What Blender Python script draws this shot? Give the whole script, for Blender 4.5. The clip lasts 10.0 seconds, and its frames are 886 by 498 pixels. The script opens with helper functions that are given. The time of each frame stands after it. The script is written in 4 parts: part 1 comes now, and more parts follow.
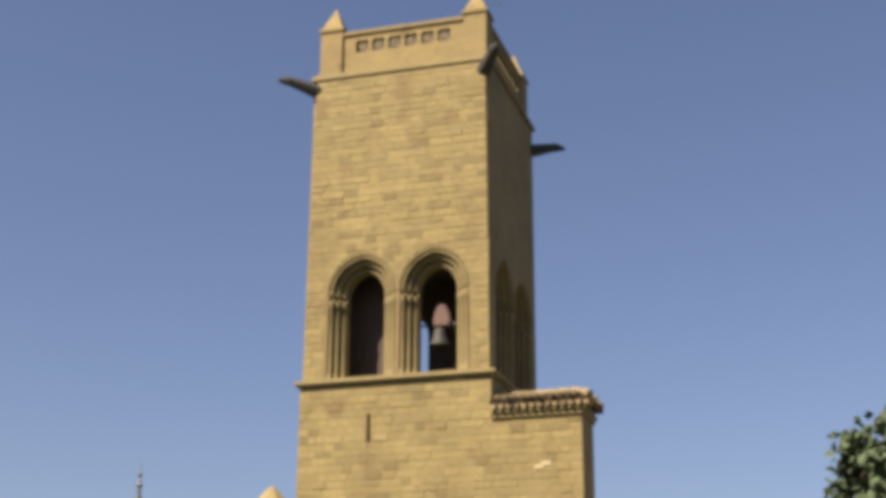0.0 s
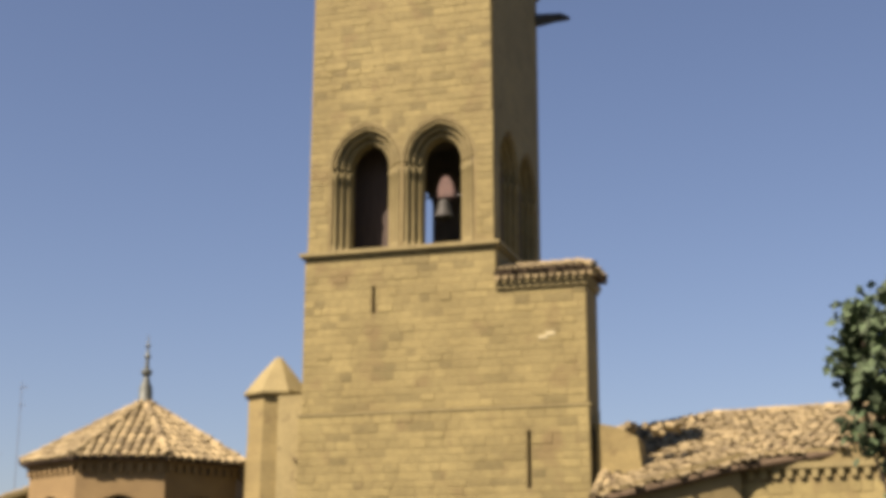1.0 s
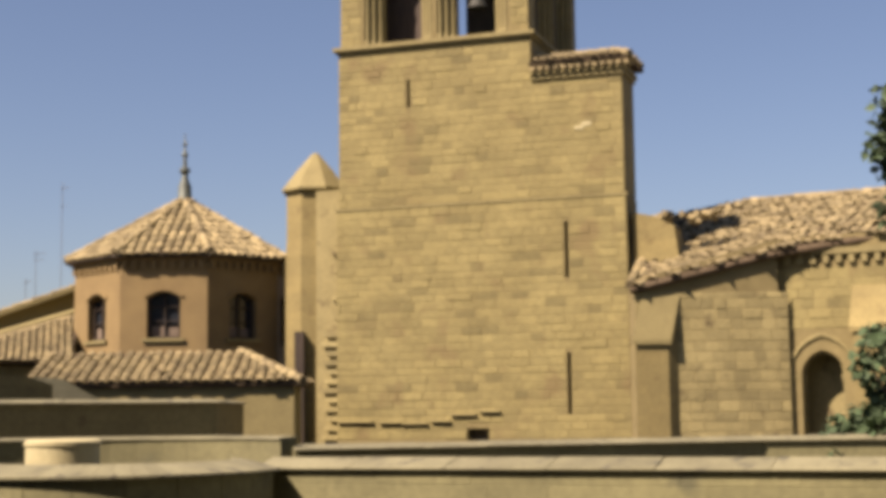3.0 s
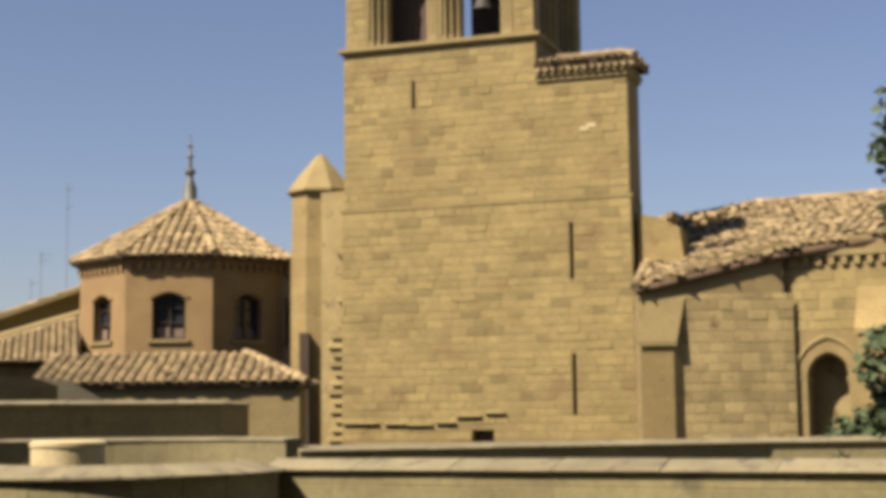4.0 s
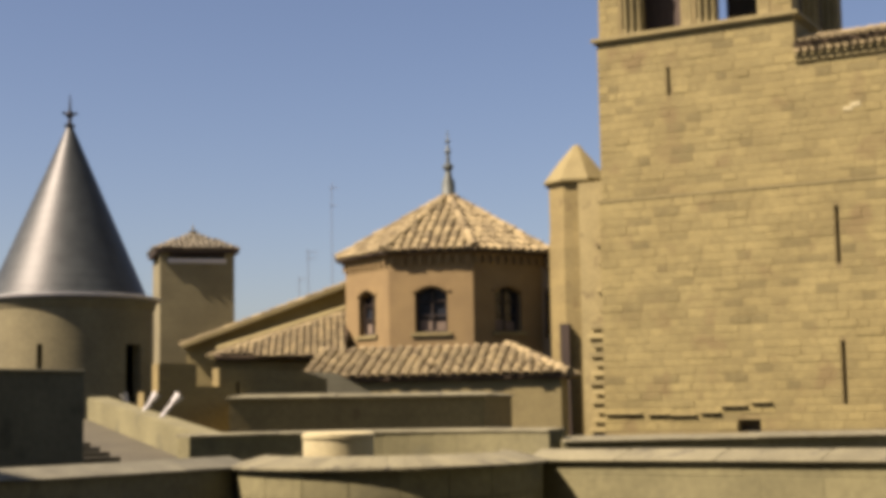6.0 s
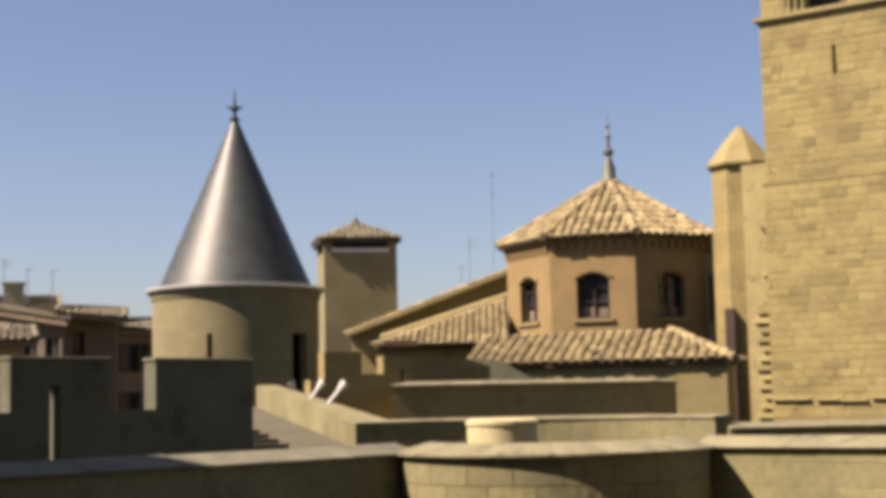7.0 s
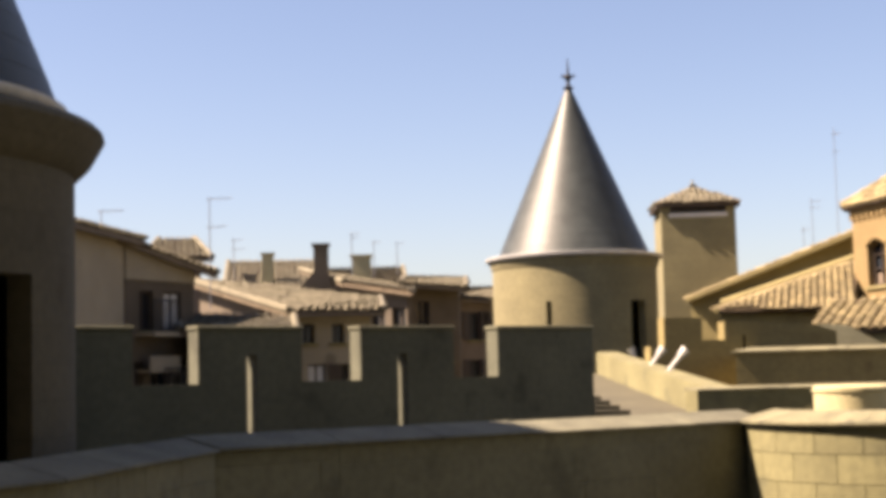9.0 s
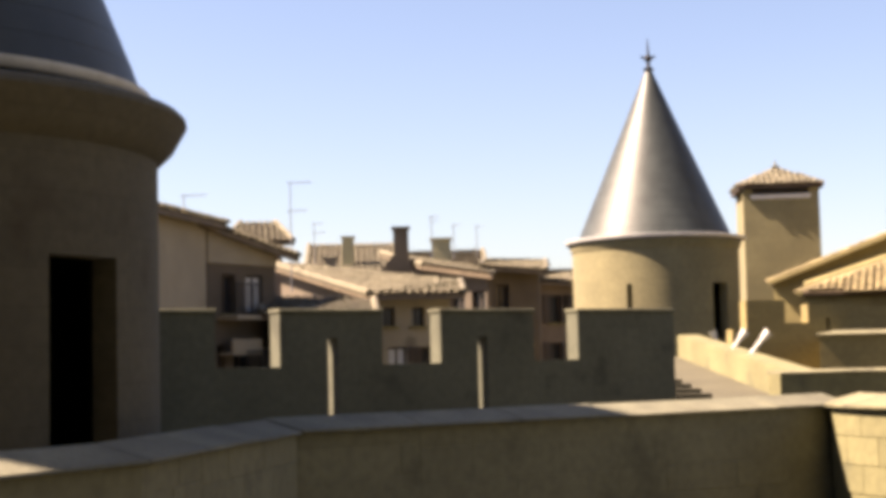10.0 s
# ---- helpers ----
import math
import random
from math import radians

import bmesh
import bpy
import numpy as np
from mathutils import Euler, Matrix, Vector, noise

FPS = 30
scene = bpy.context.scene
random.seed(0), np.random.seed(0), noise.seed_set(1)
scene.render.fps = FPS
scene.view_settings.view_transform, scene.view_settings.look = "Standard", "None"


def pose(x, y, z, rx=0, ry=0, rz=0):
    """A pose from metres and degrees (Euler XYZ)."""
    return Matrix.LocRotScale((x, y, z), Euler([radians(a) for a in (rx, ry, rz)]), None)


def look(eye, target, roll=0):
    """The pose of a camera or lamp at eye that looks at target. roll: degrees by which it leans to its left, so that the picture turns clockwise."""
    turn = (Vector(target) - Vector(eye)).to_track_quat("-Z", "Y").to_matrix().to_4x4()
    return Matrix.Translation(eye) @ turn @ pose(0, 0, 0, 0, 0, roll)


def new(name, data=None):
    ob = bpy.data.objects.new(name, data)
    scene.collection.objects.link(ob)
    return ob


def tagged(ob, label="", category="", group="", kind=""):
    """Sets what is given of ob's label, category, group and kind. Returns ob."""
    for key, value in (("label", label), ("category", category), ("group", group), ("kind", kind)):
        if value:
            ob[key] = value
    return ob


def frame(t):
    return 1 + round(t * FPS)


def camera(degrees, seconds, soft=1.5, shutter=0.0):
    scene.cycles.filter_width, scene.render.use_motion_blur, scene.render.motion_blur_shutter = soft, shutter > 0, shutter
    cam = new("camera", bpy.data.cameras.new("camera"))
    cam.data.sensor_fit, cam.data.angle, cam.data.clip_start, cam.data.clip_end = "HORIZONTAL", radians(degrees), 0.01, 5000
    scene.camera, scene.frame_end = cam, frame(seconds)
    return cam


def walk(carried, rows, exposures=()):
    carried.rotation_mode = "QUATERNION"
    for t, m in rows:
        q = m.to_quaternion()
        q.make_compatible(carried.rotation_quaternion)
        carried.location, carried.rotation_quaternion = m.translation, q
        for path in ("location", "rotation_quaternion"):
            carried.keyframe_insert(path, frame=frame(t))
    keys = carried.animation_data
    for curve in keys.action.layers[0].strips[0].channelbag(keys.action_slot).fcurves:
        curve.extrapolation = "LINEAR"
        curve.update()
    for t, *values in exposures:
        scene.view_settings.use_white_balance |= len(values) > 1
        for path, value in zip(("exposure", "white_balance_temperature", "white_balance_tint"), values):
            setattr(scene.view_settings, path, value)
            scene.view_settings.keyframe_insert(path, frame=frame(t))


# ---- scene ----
EYE = (0.0, 0.0, 10.0)

# camera: one standpoint on a terrace, tilting down and panning to the left
cam = camera(33.354, 10.0, soft=5.0)
# seconds, azimuth to the right of +y, tilt upwards, lean
PATH = [
    (0.0, 2.684, 19.366, 0.338),
    (0.5, 2.521, 17.483, 0.214),
    (1.0, 2.533, 14.398, 0.155),
    (1.5, 2.515, 11.300, -0.480),
    (2.0, 2.135, 8.170, -0.919),
    (2.5, 1.397, 6.376, -0.891),
    (4.0, 0.886, 6.453, -0.660),
    (4.5, 0.081, 6.344, -0.803),
    (5.0, -2.547, 6.351, -0.861),
    (5.5, -5.829, 6.375, -0.939),
    (7.0, -15.432, 5.863, -1.262),
    (7.5, -18.414, 5.816, -1.202),
    (8.0, -21.952, 5.461, -1.018),
    (8.5, -25.411, 5.209, -1.299),
    (9.0, -28.513, 4.894, -1.464),
    (9.5, -31.049, 4.588, -1.312),
    (10.0, -31.621, 4.313, -1.415),
]


def aim(az, tilt, lean):
    a, b = radians(az), radians(tilt)
    t = (EYE[0] + math.sin(a) * math.cos(b), EYE[1] + math.cos(a) * math.cos(b), EYE[2] + math.sin(b))
    return look(EYE, t, lean)


walk(cam, [(t, aim(az, tilt, lean)) for t, az, tilt, lean in PATH],
     exposures=[(0.0, 1.33, 7450, 25), (5.5, 1.2, 7500, 25), (7.5, 1.58, 7450, 26), (9.0, 2.03, 7950, 27), (10.0, 2.3, 8100, 28)])

# ---- light ----
SUN_AZ, SUN_EL = 236.0, 48.0     # degrees clockwise from +y, degrees up
world = bpy.data.worlds.new("sky")
scene.world = world
world.use_nodes = True
wn = world.node_tree
bg = wn.nodes["Background"]
sky = wn.nodes.new("ShaderNodeTexSky")
sky.sky_type = "NISHITA"
sky.sun_disc = False
sky.sun_elevation = radians(SUN_EL)
sky.sun_rotation = radians(SUN_AZ)
sky.air_density, sky.dust_density, sky.ozone_density = 1.0, 0.95, 5.0
wn.links.new(sky.outputs[0], bg.inputs[0])
bg.inputs[1].default_value = 0.0485
sd = bpy.data.lights.new("sun", "SUN")
sd.energy, sd.angle, sd.color = 5.0, radians(0.53), (1.0, 0.93, 0.78)
sun = new("sun", sd)
sa, se = radians(SUN_AZ), radians(SUN_EL)
sun.matrix_world = look((0, 0, 60), (-math.sin(sa) * math.cos(se), -math.cos(sa) * math.cos(se), 60 - math.sin(se)))


import collections

# ---- materials ----
def surface(name, a, b, scale=3.0, grain=40.0, rough=0.85, bump=0.25, stain=None, metal=0.0, vary=0.0, stretch=(1, 1, 1), joints=None, odd=0.0):
    """Two colours mixed by large blotches, fine grain and bump; vary: brightness from piece to piece; odd: how much darker one piece in twelve is; joints: (width, height, depth) of ashlar."""
    a, b = [v * 0.78 for v in a], [v * 0.78 for v in b]
    stain = stain and ([v * 0.78 for v in stain[0]], stain[1], stain[2])
    m = bpy.data.materials.new(name)
    m.use_nodes = True
    t = m.node_tree
    N, K = t.nodes, t.links.new
    p = N["Principled BSDF"]
    p.inputs["Roughness"].default_value = rough
    p.inputs["Metallic"].default_value = metal
    co = N.new("ShaderNodeTexCoord")
    mp = N.new("ShaderNodeMapping")
    mp.inputs["Scale"].default_value = stretch
    K(co.outputs["Object"], mp.inputs[0])
    n1 = N.new("ShaderNodeTexNoise")
    n1.inputs["Scale"].default_value, n1.inputs["Detail"].default_value = scale, 5
    n2 = N.new("ShaderNodeTexNoise")
    n2.inputs["Scale"].default_value, n2.inputs["Detail"].default_value = grain, 3
    K(mp.outputs[0], n1.inputs["Vector"]), K(mp.outputs[0], n2.inputs["Vector"])
    r1 = N.new("ShaderNodeMapRange")
    r1.inputs[1].default_value, r1.inputs[2].default_value = 0.33, 0.67
    K(n1.outputs[0], r1.inputs[0])
    mix = N.new("ShaderNodeMix")
    mix.data_type = "RGBA"
    mix.inputs[6].default_value, mix.inputs[7].default_value = (*a, 1), (*b, 1)
    K(r1.outputs[0], mix.inputs[0])
    col = mix.outputs[2]

    def times(col, lo, hi, fac, f0=0.0, f1=1.0):
        r = N.new("ShaderNodeMapRange")
        r.inputs[1].default_value, r.inputs[2].default_value = f0, f1
        r.inputs[3].default_value, r.inputs[4].default_value = lo, hi
        K(fac, r.inputs[0])
        x = N.new("ShaderNodeMix")
        x.data_type, x.blend_type = "RGBA", "MULTIPLY"
        x.inputs[0].default_value = 1
        K(col, x.inputs[6])
        K(r.outputs[0], x.inputs[7])
        return x.outputs[2]
    col = times(col, 0.88, 1.12, n2.outputs[0], 0.3, 0.7)
    height = n2.outputs[0]
    if vary:
        oi, ge, ad, fr = (N.new(k) for k in ("ShaderNodeObjectInfo", "ShaderNodeNewGeometry", "ShaderNodeMath", "ShaderNodeMath"))
        fr.operation = "FRACT"
        K(oi.outputs["Random"], ad.inputs[0]), K(ge.outputs["Random Per Island"], ad.inputs[1]), K(ad.outputs[0], fr.inputs[0])
        col = times(col, 1 - vary, 1 + vary, fr.outputs[0])
        if odd:
            mu = N.new("ShaderNodeMath")
            mu.operation = "MULTIPLY"
            mu.inputs[1].default_value = 7.31
            f2 = N.new("ShaderNodeMath")
            f2.operation = "FRACT"
            K(fr.outputs[0], mu.inputs[0]), K(mu.outputs[0], f2.inputs[0])
            col = times(col, 1.0, 1 - odd, f2.outputs[0], .9, .93)
    if stain:
        n3 = N.new("ShaderNodeTexNoise")
        n3.inputs["Scale"].default_value, n3.inputs["Detail"].default_value = stain[1], 6
        K(mp.outputs[0], n3.inputs["Vector"])
        r3 = N.new("ShaderNodeMapRange")
        r3.inputs[1].default_value, r3.inputs[2].default_value = stain[2], stain[2] + 0.12
        K(n3.outputs[0], r3.inputs[0])
        x = N.new("ShaderNodeMix")
        x.data_type = "RGBA"
        K(r3.outputs[0], x.inputs[0]), K(col, x.inputs[6])
        x.inputs[7].default_value = (*stain[0], 1)
        col = x.outputs[2]
    bp = N.new("ShaderNodeBump")
    bp.inputs["Strength"].default_value, bp.inputs["Distance"].default_value = bump, 0.03
    if joints:
        # courses of ashlar for walls that stay far off
        sx = N.new("ShaderNodeSeparateXYZ")
        K(co.outputs["Object"], sx.inputs[0])
        ad = N.new("ShaderNodeMath")
        K(sx.outputs[0], ad.inputs[0]), K(sx.outputs[1], ad.inputs[1])
        cb = N.new("ShaderNodeCombineXYZ")
        K(ad.outputs[0], cb.inputs[0]), K(sx.outputs[2], cb.inputs[1])
        br = N.new("ShaderNodeTexBrick")
        br.inputs["Scale"].default_value = 1.0
        br.inputs["Brick Width"].default_value, br.inputs["Row Height"].default_value = joints[0], joints[1]
        br.inputs["Mortar Size"].default_value = 0.012
        br.inputs["Color1"].default_value, br.inputs["Color2"].default_value = (0.82, 0.82, 0.82, 1), (1.12, 1.1, 1.06, 1)
        br.inputs["Mortar"].default_value = (0.72, 0.68, 0.62, 1)
        K(cb.outputs[0], br.inputs["Vector"])
        x = N.new("ShaderNodeMix")
        x.data_type, x.blend_type = "RGBA", "MULTIPLY"
        x.inputs[0].default_value = joints[2]
        K(col, x.inputs[6]), K(br.outputs["Color"], x.inputs[7])
        col = x.outputs[2]
    K(height, bp.inputs["Height"])
    K(bp.outputs[0], p.inputs["Normal"])
    K(col, p.inputs["Base Color"])
    return m


SAND = surface("sandstone", (.27, .218, .09), (.212, .168, .068), 0.5, 9, .9, .25, ((.15, .11, .045), 1.6, .62), joints=(0.75, 0.31, 0.4))
SAND_PLAIN = surface("sandstone dressed", (.262, .22, .096), (.206, .171, .074), 1.1, 14, .88, .1)
SAND_BLOCK = surface("sandstone block", (.272, .228, .093), (.207, .17, .067), 0.55, 7, .9, .3, ((.188, .142, .06), .8, .57), vary=.11, odd=.27)
MORTAR = surface("lime mortar", (.235, .19, .085), (.185, .148, .064), 2.0, 30, .95, .3)
PATCH = surface("pale lime patch", (.48, .43, .25), (.4, .355, .2), 3, 30, .9, .2)
RUBBLE = surface("rubble stone", (.315, .265, .122), (.24, .2, .09), .8, 8, .92, .4, ((.12, .09, .042), 2.0, .6), vary=.22)
# darker than the other castle stone: the battlement's deep shade is in this colour
BATTLEMENT_SHADED = surface("battlement stone, shade in colour", (.115, .12, .085), (.083, .087, .061), .7, 10, .93, .22, ((.05, .052, .036), 1.4, .58), joints=(0.9, 0.36, 0.2))
CASTLE = surface("weathered castle stone", (.118, .12, .078), (.085, .086, .056), .7, 10, .93, .22, ((.075, .075, .05), 1.4, .58), joints=(0.9, 0.36, 0.3))
COPING = surface("lichened coping stone", (.222, .208, .124), (.16, .15, .09), 2.2, 22, .93, .3, ((.09, .085, .06), 4.0, .58), vary=.14)
# real lichen blotches on a base tone darkened for shade on the west coping
LICHEN_SHADED = surface("lichened coping darkened for shade", (.165, .162, .112), (.105, .103, .072), 1.8, 20, .95, .35, ((.205, .198, .14), 3.0, .63), vary=.16)
PALE = surface("yellowish terrace ashlar", (.215, .2, .1), (.157, .146, .072), .8, 10, .93, .22, ((.112, .108, .06), 1.3, .58), vary=.12)
# darker, greyer copy of the terrace ashlar; the west parapet's shade is coloured in
SHADED_ASHLAR = surface("grey-brown ashlar, shade in colour", (.2, .195, .128), (.148, .144, .094), .8, 10, .93, .22, ((.108, .106, .072), 1.3, .58), vary=.06)
ROUND = surface("tower stone", (.222, .2, .108), (.165, .148, .08), .6, 10, .92, .15, joints=(0.8, 0.34, 0.3))
# darker copy of the turret stone, with the near tower's shade in its colour
TOWER_SHADED = surface("brown weathered tower stone darkened for shade", (.108, .098, .07), (.08, .072, .052), .6, 10, .93, .18, ((.07, .057, .038), 1.2, .6), joints=(0.8, 0.34, 0.35))
BRICKY = surface("ochre brick render", (.258, .183, .08), (.212, .148, .065), 1.2, 24, .9, .25, joints=(0.27, 0.075, 0.25))
TILE = surface("clay roof tile", (.335, .272, .142), (.215, .17, .088), 1.4, 16, .9, .4, ((.12, .09, .05), 2.2, .6), vary=.3)
OLD_TILE = surface("old grey-brown roof tile", (.195, .175, .12), (.135, .121, .083), 1.0, 14, .92, .3, ((.085, .068, .05), 1.6, .6), vary=.16)
TILE_BED = surface("tile bedding", (.12, .085, .05), (.08, .055, .03), 3, 20, .95, .3)
TIMBER = surface("dark timber", (.06, .04, .027), (.035, .024, .016), 3, 30, .75, .4, stretch=(1, 1, .2))
BELLWOOD = surface("red painted timber", (.125, .066, .05), (.085, .046, .036), 4, 30, .7, .3)
LEAD = surface("slate grey metal sheet", (.052, .062, .059), (.034, .041, .039), 2.0, 45, .5, .08, metal=.12)
LEAD.node_tree.nodes["Principled BSDF"].inputs["Specular IOR Level"].default_value = .45
VERDIGRIS = surface("dull verdigris lead", (.12, .145, .125), (.075, .088, .08), 5, 30, .6, .2, metal=.2)
SPOUT = surface("blackened spout stone", (.05, .056, .054), (.034, .038, .037), 5, 30, .9, .3)
GUTTER = surface("galvanised gutter", (.6, .6, .58), (.48, .48, .47), 5, 30, .5, .1, metal=.2)
IRON = surface("dark iron", (.035, .037, .04), (.022, .023, .026), 6, 40, .5, .2, metal=.5)
MAST = surface("dull grey aluminium", (.3, .31, .33), (.22, .23, .25), 6, 40, .5, .1, metal=.5)
BRONZE = surface("green bronze", (.03, .032, .026), (.02, .022, .018), 6, 30, .7, .2, metal=.1)
CREAM = surface("cream render", (.37, .325, .24), (.3, .262, .195), .8, 20, .92, .2, ((.2, .17, .125), 1.2, .62))
EAVE = surface("weathered eave board", (.19, .145, .095), (.13, .098, .064), 3, 30, .8, .3)
BROWN = surface("brown render", (.13, .104, .075), (.10, .079, .056), .9, 20, .92, .2)
PINK = surface("pinkish render", (.2, .155, .118), (.155, .118, .09), .9, 20, .92, .2)
WHITE = surface("white paint", (.6, .6, .58), (.52, .52, .5), 3, 30, .6, .1)
# brown tone for the shade inside one belfry arch
ARCH_SHADE = surface("brown arch shade", (.085, .062, .048), (.06, .045, .036), 3, 20, .9, .2, stretch=(4, 4, .4))
# puts the shade of interiors and backings into their colour
DARK = surface("interior dark tone, shade in colour", (.13, .115, .09), (.1, .088, .07), 2, 20, .95, .1)
BARK = surface("bark", (.08, .057, .038), (.05, .035, .024), 3, 20, .95, .8, stretch=(1, 1, .25))
LEAF = surface("leaf", (.062, .108, .045), (.038, .068, .028), 1.4, 12, .8, .1, vary=.3)
EARTH = surface("dry earth and paving", (.10, .085, .058), (.07, .06, .042), .3, 6, .95, .4)
FLOORS = surface("stone paving", (.095, .086, .053), (.068, .062, .038), .9, 10, .93, .3)
GLASS = bpy.data.materials.new("window glass")
GLASS.use_nodes = True
gp = GLASS.node_tree.nodes["Principled BSDF"]
gp.inputs["Base Color"].default_value = (.02, .024, .03, 1)
gp.inputs["Roughness"].default_value = .08


# ---- building helpers ----
def place(az, d, z=0.0):
    """A point from its bearing (degrees right of +y), distance and height."""
    a = radians(az)
    return Vector((d * math.sin(a), d * math.cos(a), z))


def thing(name, m, label, category, group="", kind=""):
    ob = new(name)
    ob.empty_display_size = 0.2
    ob.matrix_world = m
    return tagged(ob, label, category, group, kind)


def mesh_of(name, bm, material):
    bmesh.ops.recalc_face_normals(bm, faces=bm.faces)
    me = bpy.data.meshes.new(name)
    bm.to_mesh(me)
    bm.free()
    me.materials.append(material)
    return me


def part(name, bm, material, parent, label="", smooth=False):
    me = mesh_of(name, bm, material)
    if smooth:
        me.polygons.foreach_set("use_smooth", [True] * len(me.polygons))
        me.set_sharp_from_angle(angle=radians(40))
    ob = new(name, me)
    ob.parent = parent
    return tagged(ob, label)


def solid(name, bm, material, m, label, category, kind="", group=""):
    ob = new(name, mesh_of(name, bm, material))
    ob.matrix_world = m
    return tagged(ob, label, category, group, kind)


def box(bm, x0, x1, y0, y1, z0, z1):
    v = [bm.verts.new((x, y, z)) for x in (x0, x1) for y in (y0, y1) for z in (z0, z1)]
    for f in ((0, 1, 3, 2), (4, 6, 7, 5), (0, 4, 5, 1), (2, 3, 7, 6), (0, 2, 6, 4), (1, 5, 7, 3)):
        bm.faces.new([v[i] for i in f])
    return bm


def boxes(*rows):
    bm = bmesh.new()
    for r in rows:
        box(bm, *r)
    return bm


def prism(bm, pts, z0, z1):
    """Upright prism; z1 may be a list with a height for each corner."""
    n = len(pts)
    zs = z1 if isinstance(z1, (list, tuple)) else [z1] * n
    lo = [bm.verts.new((p[0], p[1], z0)) for p in pts]
    hi = [bm.verts.new((p[0], p[1], z)) for p, z in zip(pts, zs)]
    for i in range(n):
        bm.faces.new((lo[i], lo[(i + 1) % n], hi[(i + 1) % n], hi[i]))
    bm.faces.new(hi)
    bm.faces.new(lo[::-1])
    return bm


def lathe(bm, profile, n=32, cx=0.0, cy=0.0, turn=0.0, a0=0.0, a1=360.0):
    """Spins (radius, z) pairs round an upright axis."""
    full = abs(a1 - a0) >= 359.9
    k = n if full else n + 1
    rings = []
    for r, z in profile:
        if r < 1e-4:
            rings.append([bm.verts.new((cx, cy, z))] * k)
        else:
            rings.append([bm.verts.new((cx + r * math.cos(t), cy + r * math.sin(t), z))
                          for t in (radians(turn + a0 + (a1 - a0) * i / n) for i in range(k))])
    for a, b in zip(rings, rings[1:]):
        for i in range(n):
            j = (i + 1) % k
            q = []
            for v in (a[i], a[j], b[j], b[i]):
                if v not in q:
                    q.append(v)
            if len(q) > 2:
                bm.faces.new(q)
    return bm


def rod(bm, a, b, r0, r1=None, n=8):
    a, b = Vector(a), Vector(b)
    r1 = r0 if r1 is None else r1
    d = (b - a).normalized()
    s = d.orthogonal().normalized()
    t = d.cross(s)
    ring = [[bm.verts.new(p + (s * math.cos(w) + t * math.sin(w)) * r) for w in (2 * math.pi * i / n for i in range(n))] for p, r in ((a, r0), (b, r1))]
    for i in range(n):
        bm.faces.new((ring[0][i], ring[0][(i + 1) % n], ring[1][(i + 1) % n], ring[1][i]))
    bm.faces.new(ring[0][::-1])
    bm.faces.new(ring[1])
    return bm


def panel(bm, outer, holes, y0, y1):
    """A wall in the local x-z plane with openings that go through it, from depth y0 to y1."""
    tmp = bmesh.new()
    edges = []
    for loop in [outer, *holes]:
        vs = [tmp.verts.new((x, y0, z)) for x, z in loop]
        edges += [tmp.edges.new((vs[i], vs[(i + 1) % len(vs)])) for i in range(len(vs))]
    bmesh.ops.triangle_fill(tmp, use_beauty=True, use_dissolve=False, edges=edges)
    g = bmesh.ops.extrude_face_region(tmp, geom=tmp.faces[:])
    bmesh.ops.translate(tmp, verts=[v for v in g["geom"] if isinstance(v, bmesh.types.BMVert)], vec=(0, y1 - y0, 0))
    me = bpy.data.meshes.new("tmp")
    tmp.to_mesh(me)
    tmp.free()
    bm.from_mesh(me)
    bpy.data.meshes.remove(me)
    return bm


def arch(cx, half, z0, spring, apex, n=8):
    """Outline of a pointed opening."""
    rise = apex - spring
    c = (rise * rise - half * half) / (2 * half)
    R = half + c
    a1 = math.asin(min(1, rise / R))
    right = [(cx - c + R * math.cos(a1 * i / n), spring + R * math.sin(a1 * i / n)) for i in range(n + 1)]
    left = [(2 * cx - x, z) for x, z in right[-2::-1]]
    return [(cx - half, z0), (cx + half, z0)] + right + left


def rect(x0, x1, z0, z1):
    return [(x0, z0), (x1, z0), (x1, z1), (x0, z1)]


def low_arch(x0, x1, z0, z1, rise, n=6):
    """Outline of a window with a segmental head."""
    return [(x0, z0), (x1, z0)] + [(x1 + (x0 - x1) * i / n, z1 - rise + rise * math.sin(math.pi * i / n)) for i in range(n + 1)]


def inside(p, poly):
    r = False
    for i in range(len(poly)):
        (x0, y0), (x1, y1) = poly[i - 1], poly[i]
        if (y0 > p[1]) != (y1 > p[1]) and p[0] < (x1 - x0) * (p[1] - y0) / (y1 - y0) + x0:
            r = not r
    return r


def tile_mesh(w=0.235, length=0.44):
    """One half-round tile, lying along +y (up the slope), with its lower end wider."""
    v, f = [], []
    for y, k in ((0, 1.0), (length, 0.78)):
        for ring, rr in ((0, 1.0), (1, 0.84)):
            for i in range(6):
                a = math.pi * i / 5
                v.append((-math.cos(a) * w / 2 * k * rr, y, math.sin(a) * w * 0.42 * k * rr))
    for i in range(5):
        f += [(i, i + 1, 13 + i, 12 + i), (i, 6 + i, 7 + i, i + 1)]
    return v, f


TILE_V, TILE_F = tile_mesh()
TILE_ME = bpy.data.meshes.new("tile")
TILE_ME.from_pydata(TILE_V, [], TILE_F)
TILE_ME.materials.append(TILE)


